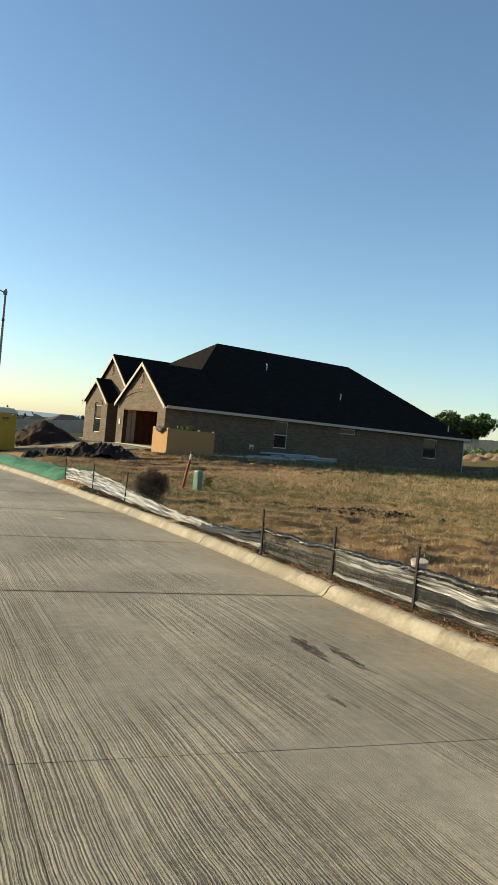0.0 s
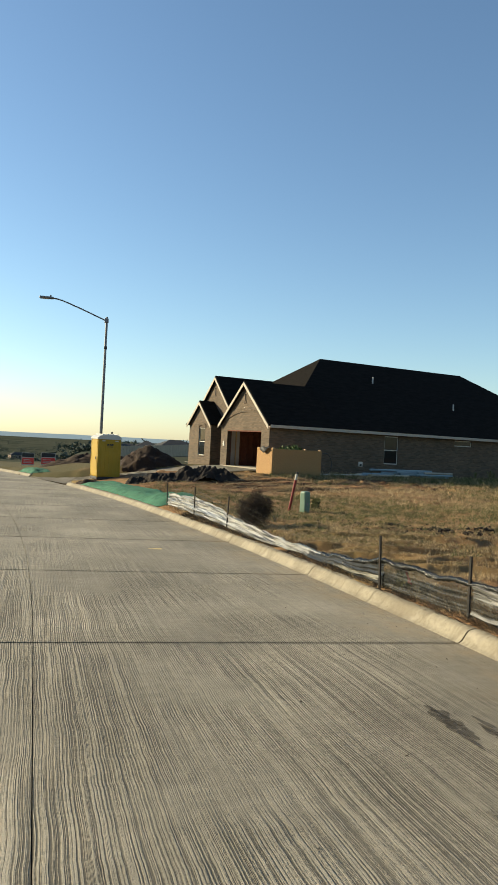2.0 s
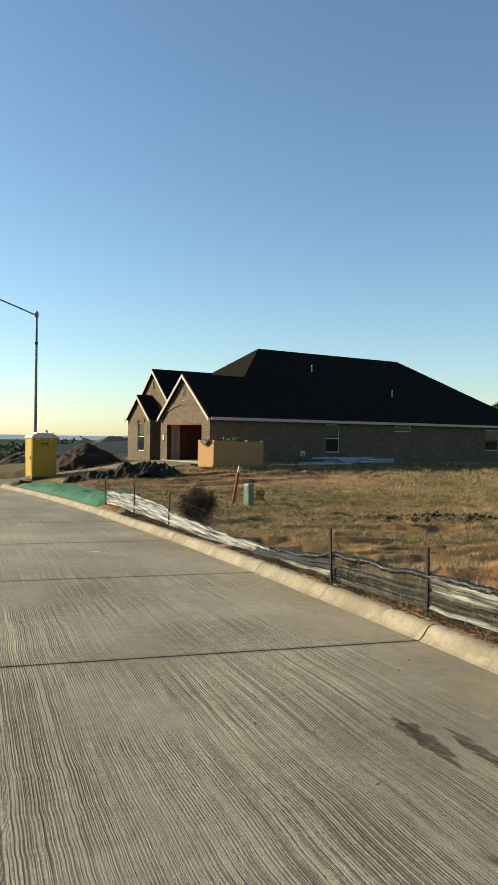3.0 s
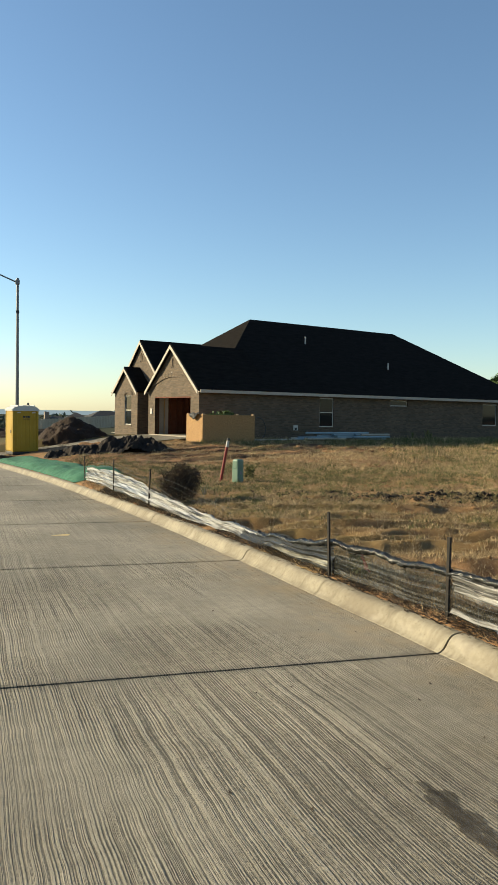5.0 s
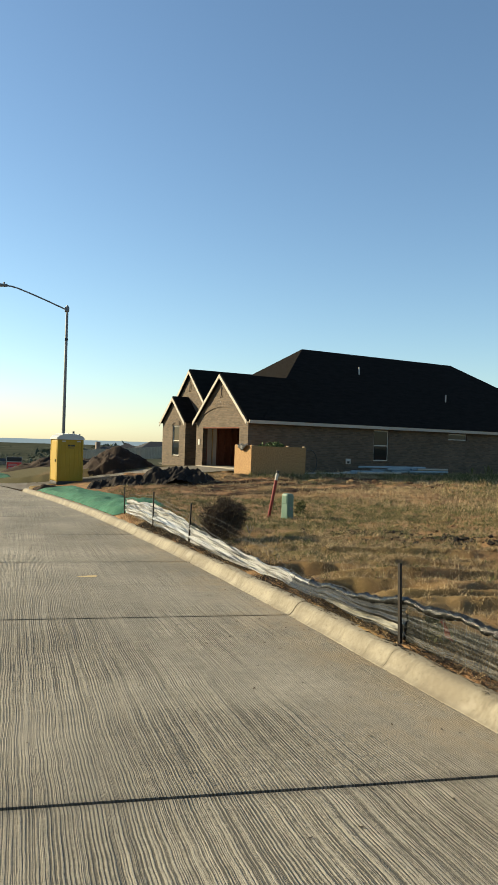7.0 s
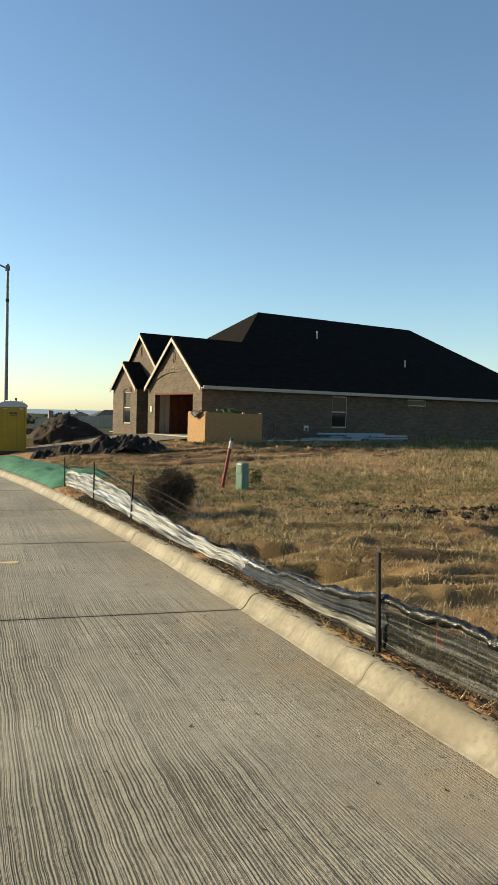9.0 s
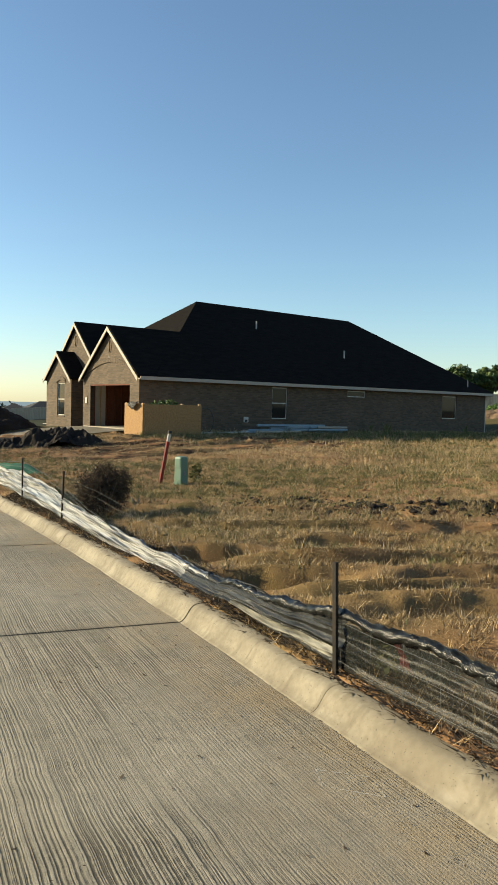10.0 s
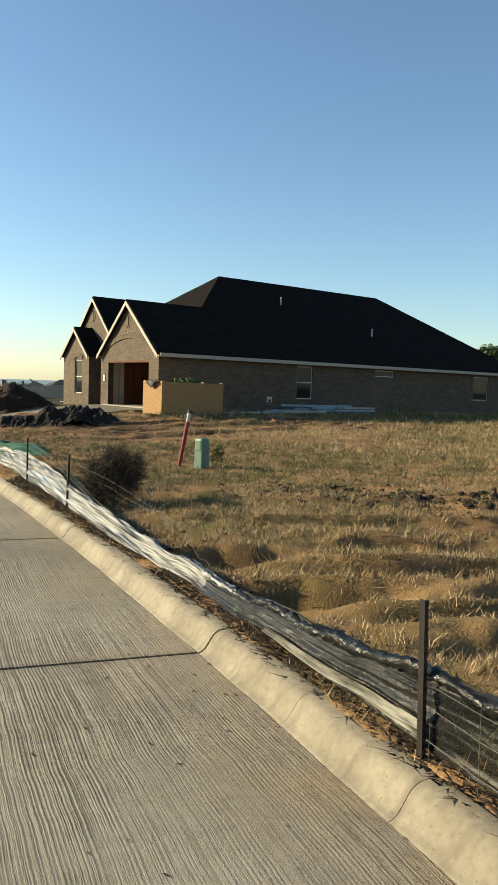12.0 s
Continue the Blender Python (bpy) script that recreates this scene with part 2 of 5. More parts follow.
        nt.links.new(r.outputs[0], mu.inputs[0])
        nt.links.new(reach, mu.inputs[1])
        mx = nt.nodes.new("ShaderNodeMix")
        mx.data_type = "RGBA"
        nt.links.new(mu.outputs[0], mx.inputs["Factor"])
        nt.links.new(old, mx.inputs["A"])
        mx.inputs["B"].default_value = (*col, 1)
        old = mx.outputs["Result"]
    nt.links.new(old, bsdf.inputs["Base Color"])
    return m


ROAD = road_material()
KERB = kerb_material()
JOINT = material("joint_filler", (0.03, 0.028, 0.025), 0.9)
SOIL = ground_material()
SLABC = material("driveway_concrete", (0.269, 0.243, 0.198), 0.85, (0.358, 0.326, 0.269), 1.2, 30, 0.2)
BRICK_V = brick_material("front_brick", (0.060, 0.042, 0.025), (0.110, 0.077, 0.048), (0.082, 0.065, 0.045), "Y")
BRICK_U = brick_material("side_brick", (0.060, 0.042, 0.025), (0.110, 0.077, 0.048), (0.082, 0.065, 0.045), "X")
SHINGLE = material("asphalt_shingle", (0.0068, 0.00612, 0.00552), 1.0, (0.017, 0.0149, 0.0127), 2.0, 60, 0.5, 0.01, coord="object", stretch=(1, 3, 3), gloss=0.03)
TRIM = material("cream_trim_paint", (0.299, 0.269, 0.217), 0.6, (0.359, 0.322, 0.262), 4, 50, 0.05)
OSB = material("oriented_strand_board", (0.171, 0.09, 0.0324), 0.8, (0.36, 0.221, 0.0945), 14, 30, 0.3, 0.003, coord="object", stretch=(1, 2, 1))
GARAGE_RED = material("red_brown_sheathing", (0.09, 0.027, 0.0144), 0.85, (0.144, 0.0495, 0.027), 3, 20, 0.2)
DRYWALL = material("pale_wallboard", (0.4, 0.368, 0.32), 0.9, (0.48, 0.448, 0.4), 2, 20, 0.1)
STUD = material("stud_timber", (0.45, 0.30, 0.16), 0.8, (0.60, 0.42, 0.24), 6, 40, 0.2)
GLASS = bpy.data.materials.new("window_glass")
GLASS.use_nodes = True
for key, v in (("Base Color", (0.012, 0.014, 0.014, 1)), ("Roughness", 0.04), ("IOR", 1.45), ("Specular IOR Level", 0.16)):
    GLASS.node_tree.nodes["Principled BSDF"].inputs[key].default_value = v
WHITE = material("white_vinyl", (0.376, 0.361, 0.325), 0.5, (0.448, 0.433, 0.39), 5, 60, 0.05)
PIPE = material("pale_blue_plastic", (0.16, 0.224, 0.256), 0.5, (0.224, 0.296, 0.336), 3, 40, 0.05)
STEEL = material("galvanised_steel", (0.13, 0.135, 0.14), 0.55, (0.19, 0.195, 0.2), 3, 40, 0.05, metal=0.7)
POST = material("rusty_green_steel", (0.012, 0.012, 0.010), 0.75, (0.034, 0.024, 0.017), 8, 70, 0.3)
YELLOW = material("yellow_polyethylene", (0.272, 0.17, 0.0068), 0.5, (0.326, 0.211, 0.0136), 2, 50, 0.08, coord="object")
ROOFWHITE = material("translucent_white_plastic", (0.357, 0.357, 0.34), 0.4, (0.425, 0.425, 0.408), 3, 40, 0.05)
DARK = material("dark_plastic", (0.02, 0.02, 0.02), 0.5, (0.035, 0.035, 0.035), 5, 50, 0.1)
GREENBOX = material("pale_green_plastic", (0.085, 0.145, 0.106), 0.5, (0.106, 0.174, 0.128), 3, 50, 0.08, coord="object")
REDPAINT = material("red_paint", (0.153, 0.0126, 0.0108), 0.6, (0.198, 0.0225, 0.018), 6, 50, 0.1)
BLACKPLASTIC = material("black_silt_film", (0.003, 0.0035, 0.003), 0.26, (0.010, 0.011, 0.010), 7, 60, 0.8, 0.012, gloss=0.3, detail=2.0)
# near-black to silver ramp stretched lengthwise: sun glints on the folds, painted as streaks
GLINTFILM = material("silver_film_painted_glints", (0.0102, 0.0102, 0.00935), 0.28, (0.34, 0.336, 0.315), 26, 50, 0.4, 0.006, gloss=0.5, stretch=(1, 0.012, 1), spread=0.09)
PALEFILM = material("pale_dusty_film", (0.028, 0.0264, 0.0192), 0.5, (0.208, 0.2, 0.16), 16, 40, 0.9, 0.015, stretch=(1, 0.15, 1), spread=0.14)
# dimmer version, its glint streaks also painted into the colour
DULLFILM = material("dull_film_painted_glints", (0.006, 0.006, 0.0055), 0.35, (0.17, 0.167, 0.155), 24, 60, 0.8, 0.010, gloss=0.35, stretch=(1, 0.05, 1), spread=0.10)
MESHFILM = material("translucent_black_film", (0.005, 0.0055, 0.005), 0.42, (0.022, 0.023, 0.019), 5, 30, 0.5, 0.012, alpha=0.5, stretch=(1, 0.3, 1), gloss=0.22)
SLACKFILM = material("slack_black_film", (0.004, 0.0045, 0.004), 0.34, (0.022, 0.022, 0.020), 12, 60, 0.8, 0.012, gloss=0.28, stretch=(1, 0.4, 1), spread=0.2)
WIRE = material("fence_wire", (0.08, 0.08, 0.075), 0.55, (0.12, 0.12, 0.11), 5, 30, 0.0, metal=0.5)
GREENMAT = material("green_erosion_blanket", (0.0136, 0.0748, 0.0408), 0.9, (0.0476, 0.17, 0.102), 4, 45, 0.9, 0.04)
DIRT = material("red_brown_dirt", (0.0164, 0.00943, 0.00533), 0.95, (0.0389, 0.0217, 0.0123), 1.5, 14, 0.9, 0.05)
DARKDIRT = material("dark_damp_clods", (0.00675, 0.00487, 0.00375), 0.95, (0.024, 0.0173, 0.0128), 2, 14, 0.9, 0.05)
STRAW = material("dry_grass", (0.115, 0.080, 0.038), 0.8, (0.50, 0.375, 0.21), 0.25, 3, 0.0, island=True)
GREENGRASS = material("green_grass", (0.0405, 0.054, 0.0144), 0.75, (0.144, 0.135, 0.045), 0.4, 3, 0.0, island=True)
TWIG = material("dry_brown_twigs", (0.0288, 0.0205, 0.0141), 0.9, (0.0768, 0.0544, 0.0352), 5, 20, 0.0, island=True)
LEAF = material("green_leaves", (0.02, 0.04, 0.0096), 0.6, (0.072, 0.112, 0.028), 1.0, 6, 0.0, island=True)
BARK = material("bark", (0.09, 0.065, 0.045), 0.9, (0.15, 0.11, 0.08), 6, 30, 0.5)
FENCEWOOD = material("weathered_cedar", (0.30, 0.235, 0.165), 0.85, (0.44, 0.36, 0.26), 1.5, 20, 0.2, stretch=(4, 4, 0.5))
# aerial haze put into the ridge's blue-grey colour and a faint emission
HAZE = material("painted_haze_land", (0.13, 0.17, 0.19), 1.0, (0.18, 0.215, 0.235), 0.004, 0.02, 0.0)
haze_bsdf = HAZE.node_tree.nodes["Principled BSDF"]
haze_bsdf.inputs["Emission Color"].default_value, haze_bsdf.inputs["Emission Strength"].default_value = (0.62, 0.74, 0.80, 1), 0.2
FARROOF = material("far_dark_shingle", (0.03, 0.03, 0.032), 0.9, (0.05, 0.05, 0.05), 1, 10, 0.0)
FARWALL = material("far_brick_wall", (0.178, 0.137, 0.107), 0.9, (0.226, 0.178, 0.143), 1, 10, 0.0)
PINKRED = material("sign_red_vinyl", (0.62, 0.05, 0.04), 0.5, (0.66, 0.07, 0.05), 3, 20, 0.0)
STAIN = material("dark_tyre_stain", (0.024, 0.0216, 0.0176), 0.9, (0.088, 0.0768, 0.0624), 14, 90, 0.3, 0.004, alpha=0.55, stretch=(1, 0.25, 1))
FAINT = material("faint_stain", (0.04, 0.036, 0.0288), 0.9, (0.104, 0.092, 0.072), 14, 90, 0.3, 0.004, alpha=0.3, stretch=(1, 0.25, 1))


# ---- building helpers ----
def part(name, bm, mat, parent=None, label="", smooth=False):
    """Links a bmesh as one mesh object under a thing or part."""
    me = bpy.data.meshes.new(name)
    bm.to_mesh(me)
    bm.free()
    if smooth:
        me.polygons.foreach_set("use_smooth", [True] * len(me.polygons))
    for m_ in mat if isinstance(mat, (list, tuple)) else [mat]:
        me.materials.append(m_)
    ob = new(name, me)
    if parent:
        ob.parent = parent
    if label:
        ob["label"] = label
    return ob


def box(lo, hi, bm=None, bevel=0.0, m=None):
    """An axis-aligned box, into bm or a new bmesh."""
    bm = bm or bmesh.new()
    size = [max(h - l, 1e-4) for l, h in zip(lo, hi)]
    mid = [(h + l) / 2 for l, h in zip(lo, hi)]
    mat = Matrix.Translation(mid) @ Matrix.Diagonal((*size, 1))
    vs = bmesh.ops.create_cube(bm, size=1, matrix=(m or Matrix()) @ mat)["verts"]
    if bevel:
        es = {e for v in vs for e in v.link_edges}
        bmesh.ops.bevel(bm, geom=list(es), offset=bevel, segments=2, affect="EDGES", profile=0.5)
    return bm


def rod(a, b, r0, r1=None, bm=None, n=8):
    """A round bar from a to b."""
    bm = bm or bmesh.new()
    a, b = Vector(a), Vector(b)
    d = b - a
    m = Matrix.Translation((a + b) / 2) @ d.to_track_quat("Z", "Y").to_matrix().to_4x4()
    bmesh.ops.create_cone(bm, cap_ends=True, segments=n, radius1=r0, radius2=r0 if r1 is None else r1, depth=d.length, matrix=m)
    return bm


def poly_solid(pts, thick, bm=None):
    """A flat polygon given thickness along its normal, downwards for upward ones."""
    bm = bm or bmesh.new()
    vs = [bm.verts.new(p) for p in pts]
    f = bm.faces.new(vs)
    f.normal_update()
    n = f.normal.copy()
    low = [bm.verts.new(Vector(p) - n * thick) for p in pts]
    bm.faces.new(low[::-1])
    for i in range(len(pts)):
        j = (i + 1) % len(pts)
        bm.faces.new((vs[j], vs[i], low[i], low[j]))
    return bm


def empty(name, m=None, **tags):
    ob = new(name)
    if m is not None:
        ob.matrix_world = m
    return tagged(ob, **tags)


def mesh_arrays(name, verts, faces, mat, parent=None, smooth=False):
    me = bpy.data.meshes.new(name)
    verts = np.asarray(verts, dtype=np.float32)
    faces = np.asarray(faces, dtype=np.int32)
    k = faces.shape[1]
    me.vertices.add(len(verts))
    me.vertices.foreach_set("co", verts.ravel())
    me.loops.add(faces.size)
    me.loops.foreach_set("vertex_index", faces.ravel())
    me.polygons.add(len(faces))
    me.polygons.foreach_set("loop_start", np.arange(0, faces.size, k, dtype=np.int32))
    me.polygons.foreach_set("loop_total", np.full(len(faces), k, dtype=np.int32))
    me.update(calc_edges=True)
    if smooth:
        me.polygons.foreach_set("use_smooth", np.ones(len(faces), dtype=bool))
    me.materials.append(mat)
    ob = new(name, me)
    if parent:
        ob.parent = parent
    return ob


RNG = np.random.default_rng(5)
TABLE = RNG.random((64, 64))


def vnoise(x, y):
    """Smooth value noise in 0..1 on arrays."""
    xi, yi = np.floor(x).astype(int), np.floor(y).astype(int)
    fx, fy = x - xi, y - yi
    fx, fy = fx * fx * (3 - 2 * fx), fy * fy * (3 - 2 * fy)
    g = lambda i, j: TABLE[i % 64, j % 64]
    return (g(xi, yi) * (1 - fx) + g(xi + 1, yi) * fx) * (1 - fy) + (g(xi, yi + 1) * (1 - fx) + g(xi + 1, yi + 1) * fx) * fy


def smooth01(a, b, x):
    t = np.clip((x - a) / (b - a), 0, 1)
    return t * t * (3 - 2 * t)


# ---- street and ground shape ----
def kerb_x(y):
    """Where the kerb's foot runs: straight, then a long bend to the left."""
    y = np.asarray(y, dtype=float)
    d = np.clip(y - 8, 0, 62)
    return 5.04 - 0.0029 * d * d - 0.36 * np.clip(y - 70, 0, None)


def road_z(y):
    y = np.asarray(y, dtype=float)
    return -0.0225 * np.clip(y, -60, 20) - 0.017 * np.clip(y - 20, 0, 40) - 0.03 * np.clip(y - 60, 0, 200)


HC, HA = Vector((12.38, 38.72, 0)), radians(13.5)
HOUSE = Matrix.Translation(HC) @ Matrix.Rotation(HA, 4, "Z")
HU, HV = (math.cos(HA), math.sin(HA)), (-math.sin(HA), math.cos(HA))


def house_uv(x, y):
    dx, dy = x - HC.x, y - HC.y
    return dx * HU[0] + dy * HU[1], dx * HV[0] + dy * HV[1]


def lot_z(x, y):
    """The lot's height beside the street."""
    u, v = house_uv(x, y)
    z = 0.06 - 0.25 * np.exp(-((x - 8) / 6) ** 2 - ((y - 24) / 8) ** 2)
    near = smooth01(-9, -1.5, v) * smooth01(-6, -1, u) * (1 - smooth01(24, 40, u))
    z = z * (1 - near) + 0.26 * near
    z = z - 0.25 * smooth01(18, 30, u) * (1 - smooth01(30, 40, u))
    z = z + 1.6 * smooth01(36, 50, x) * smooth01(20, 45, y)
    z = z + (vnoise(x * 0.35, y * 0.35) - 0.5) * 0.09 + (vnoise(x * 1.3 + 9, y * 1.3) - 0.5) * 0.06 + (vnoise(x * 4.1, y * 4.1 + 5) - 0.5) * 0.05
    # eroded lips and wheel ruts
    w = y + 0.49 * x + 0.9 * (vnoise(x * 0.45, y * 0.45 + 30) - 0.5) + 0.15 * (vnoise(x * 1.7, y * 1.7 + 3) - 0.5)
    span = smooth01(5.7, 6.5, x) * (1 - smooth01(11, 19, x))
    for w0, dep in ((13.4, 0.13), (14.5, 0.2), (15.4, 0.18), (16.9, 0.2), (19.2, 0.14), (21.5, 0.1)):
        z = z + span * (0.45 * dep * np.exp(-((w - w0 - 0.2) / 0.25) ** 2) - dep * np.exp(-((w - w0 + 0.1) / 0.17) ** 2))
    for v0, dep in ((-4.3, 0.2), (-5.9, 0.2), (-8.0, 0.16)):
        z = z - dep * np.exp(-((v - v0 - 0.6 * (vnoise(x * 0.4, y * 0.4) - 0.5)) / 0.28) ** 2) * smooth01(-8, -5, u) * (1 - smooth01(6, 11, u))
    z = z + 0.13 * np.exp(-((x - 10.9) / 1.1) ** 2 - ((y - 16.0) / 0.45) ** 2) * (0.5 + vnoise(x * 3.3, y * 3.3 + 21))
    clod = np.clip(vnoise(x * 2.2 + 3, y * 2.2) - 0.62, 0, 1) * smooth01(0.45, 0.6, vnoise(x * 0.22 + 7, y * 0.22 + 2))
    return z + 0.3 * clod


def hollows(x, y):
    """Washed-out hollows beside the kerb, each with a steep undercut far bank."""
    z = 0 * x
    for px, py, wide, dep, lip in ((5.9, 14.45, 0.75, 0.30, 0.05), (6.1, 12.95, 0.8, 0.32, 0.05), (7.5, 12.2, 0.9, 0.15, 0.03), (9.0, 12.7, 0.9, 0.11, 0.02), (6.9, 11.4, 0.8, 0.12, 0.03), (7.7, 14.2, 1.1, 0.12, 0.03), (9.2, 14.9, 1.1, 0.09, 0.02), (8.3, 11.2, 0.8, 0.09, 0.02)):
        a = (x - px) * 0.94 - (y - py) * 0.34
        b = (x - px) * 0.34 + (y - py) * 0.94 + 0.30 * (vnoise(x * 2.1, y * 2.1 + 40) - 0.5) + 0.10 * (vnoise(x * 6.1, y * 6.1 + 11) - 0.5)
        up = smooth01(-0.06, 0.2, b)
        z = z + np.exp(-(a / wide) ** 4) * ((up - 1) * dep * np.exp(np.minimum(b, 0) / 0.34) + up * lip * np.exp(-np.maximum(b, 0) / 0.5))
    return z


def drive_v(sd):
    return 3.2 + 4.6 * np.clip(sd, 0, 1) ** 2


def drive_half(sd):
    return 2.75 + 1.0 * np.clip((sd - 0.75) / 0.25, 0, 1) ** 2


def drive_z(sd, y):
    a = smooth01(0.0, 1.0, sd)
    return 0.38 * (1 - a) + (road_z(y) + 0.03) * a


def ground_z(x, y):
    x, y = np.asarray(x, dtype=float), np.asarray(y, dtype=float)
    k, r = kerb_x(y), road_z(y)
    d = x - (k + 0.20)
    right = r + 0.135 + 0.03 * vnoise(x * 3, y * 3) + 0.05 * smooth01(0.0, 0.3, d)
    t = smooth01(0.0, 1, d / (1.4 + 3.4 * smooth01(24, 34, y))) * (1 - smooth01(46, 90, y))
    z = right * (1 - t) + lot_z(x, y) * t
    z = z + hollows(x, y) * smooth01(0.12, 0.5, d)
    far = smooth01(46, 70, y)
    z = z * (1 - far * (x < 16)) + (far * (x < 16)) * (right - 0.1 + (vnoise(x * 0.3, y * 0.3) - 0.5) * 0.4)
    # under the street, and the lots across it
    dl = (k - 8.7 - 0.33) - x
    left = r + 0.13 + 0.1 * smooth01(0, 3, dl) + (vnoise(x * 0.5, y * 0.5) - 0.5) * 0.15 * smooth01(0.5, 3, dl)
    z = np.where(d < -0.02, r - 0.45, z)
    z = np.where(dl > 0, left, z)
    # the land falls to a valley far ahead
    dist = np.hypot(x, y)
    z = z - 14 * smooth01(130, 420, y)
    w = smooth01(100, 138, y) * (1 - smooth01(200, 260, y)) * smooth01(2, 14, x) * (1 - smooth01(70, 110, x))
    z = z * (1 - w) + w * (-2.3 + 0.07 * (x - 20))
    # bed of the driveway
    u, v = house_uv(x, y)
    sd = (0.3 - u) / 9.9
    on = (sd > 0) & (sd < 1.0) & (np.abs(v - drive_v(sd)) < drive_half(sd) + 0.15)
    return np.where(on, np.minimum(z, drive_z(sd, y) - 0.12), z)


def axis(fine0, fine1, step, far):
    mid = np.arange(fine0, fine1, step)
    out, s, p = [], step, fine1
    while p < far:
        out.append(p)
        s *= 1.16
        p += s
    low, s, p = [], step, fine0
    while p > -far:
        s *= 1.16
        p -= s
        low.append(p)
    return np.array(low[::-1] + list(mid) + out + [far])


xs, ys = axis(4.2, 28, 0.10, 3600), axis(3, 42, 0.105, 3600)
xs = np.union1d(xs, np.arange(5.25, 9.9, 0.1) + 0.0)
ys = np.union1d(ys, np.arange(11.05, 15.5, 0.105) + 0.0)
gx, gy = np.meshgrid(xs, ys)
verts = np.stack([gx, gy, ground_z(gx, gy)], -1).reshape(-1, 3)
idx = np.arange(len(xs) * len(ys)).reshape(len(ys), len(xs))
faces = np.stack([idx[:-1, :-1], idx[:-1, 1:], idx[1:, 1:], idx[1:, :-1]], -1).reshape(-1, 4)
ground = mesh_arrays("ground", verts, faces, SOIL, smooth=True)
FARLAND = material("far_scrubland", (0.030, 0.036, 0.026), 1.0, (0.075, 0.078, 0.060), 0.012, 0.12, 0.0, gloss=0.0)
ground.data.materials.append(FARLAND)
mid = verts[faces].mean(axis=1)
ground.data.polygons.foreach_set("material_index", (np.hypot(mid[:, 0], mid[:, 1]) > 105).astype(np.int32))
tagged(ground, "brown clay field with dry straw and rutted bare soil", "ground", kind="structure")


def gz(x, y):
    return float(ground_z(np.array([x]), np.array([y]))[0])


# ---- street ----
road = tagged(new("road"), "pale grey tined concrete street with dark joints", "road", kind="structure")
bm = bmesh.new()
prev = None
for y in list(np.arange(-40, 150, 1.5)):
    k, z = float(kerb_x(y)), float(road_z(y))
    row = [bm.verts.new((k - 8.9, y, z - 0.05)), bm.verts.new((k + 0.2, y, z - 0.05))]
    if prev:
        bm.faces.new((prev[0], prev[1], row[1], row[0]))
    prev = row
tagged(part("joint_bed", bm, JOINT, road), "dark joint filler between slabs")
SKEW, PITCH, Y0 = -0.10, 4.44, 8.30


def joint_y(i, x):
    return Y0 + PITCH * i + SKEW * (x - 2.7) * (1 if i < 6 else 0.3) - (0.13 if i == -1 else 0)



def half_gap(i):
    """The joints widen by spalling further along the street."""
    return 0.005 if i < 0 else (0.017, 0.017, 0.02, 0.022)[min(i, 3)]


for i in range(-10, 30):
    for lane in (0, 1):
        bm = bmesh.new()
        grid = []
        n = 6
        for a in range(n + 1):
            line = []
            for b in range(n + 1):
                s = (b / n)
                yy = Y0 + PITCH * (i + a / n)
                off = -4.35 + s * 4.35 if lane == 0 else -8.7 + s * 4.35
                off += 0.004 if b == 0 else (-0.004 if b == n else 0)
                x = float(kerb_x(yy)) + off
                y0, y1 = joint_y(i, x) + half_gap(i), joint_y(i + 1, x) - half_gap(i + 1)
                y = y0 + (y1 - y0) * a / n
                line.append(bm.verts.new((float(kerb_x(y)) + off, y, float(road_z(y)))))
            grid.append(line)
        for a in range(n):
            for b in range(n):
                bm.faces.new((grid[a][b], grid[a][b + 1], grid[a + 1][b + 1], grid[a + 1][b]))
        rim = [grid[0][b] for b in range(n + 1)] + [grid[a][n] for a in range(1, n + 1)] + [grid[n][b] for b in range(n - 1, -1, -1)] + [grid[a][0] for a in range(n - 1, 0, -1)]
        foot = [bm.verts.new(q.co - Vector((0, 0, 0.06))) for q in rim]
        top = [bm.verts.new(q.co) for q in rim]
        for a in range(len(rim)):
            b = (a + 1) % len(rim)
            bm.faces.new((top[b], top[a], foot[a], foot[b]))
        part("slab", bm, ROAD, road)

PROFILE = [(-0.02, -0.12), (-0.02, 0.0), (0.0, 0.006), (0.028, 0.03), (0.052, 0.064), (0.074, 0.1), (0.092, 0.122), (0.115, 0.138), (0.14, 0.147), (0.18, 0.152), (0.225, 0.153), (0.24, 0.148), (0.245, -0.2)]


def kerb_stone(kerb, side, ya, yb, pull_):
    """One length of kerb, swept along the street."""
    bm = bmesh.new()
    rows, n = [], 12
    for a in range(n + 1):
        y = ya + (yb - ya) * a / n
        k, z = float(kerb_x(y)), float(road_z(y))
        sl = float(kerb_x(y + 0.1) - kerb_x(y - 0.1)) / 0.2
        pull = pull_ if a in (0, n) else 0
        wob = 0.006 * math.sin(y * 1.7) + 0.004 * math.sin(y * 5.1)
        row = []
        for px, pz in PROFILE:
            px = px + wob
            x = k + px if side > 0 else k - 8.7 - px
            row.append(bm.verts.new((x, y - sl * px * side, z + pz - pull * (pz > 0.02))))
        rows.append(row)
    for r0, r1 in zip(rows, rows[1:]):
        for p in range(len(PROFILE) - 1):
            bm.faces.new((r0[p], r0[p + 1], r1[p + 1], r1[p]))
    for cap in (rows[0], rows[-1][::-1]):
        bm.faces.new([bm.verts.new(q.co) for q in cap])
    bmesh.ops.recalc_face_normals(bm, faces=bm.faces[:])
    part("kerb_stone", bm, KERB, kerb, smooth=True)


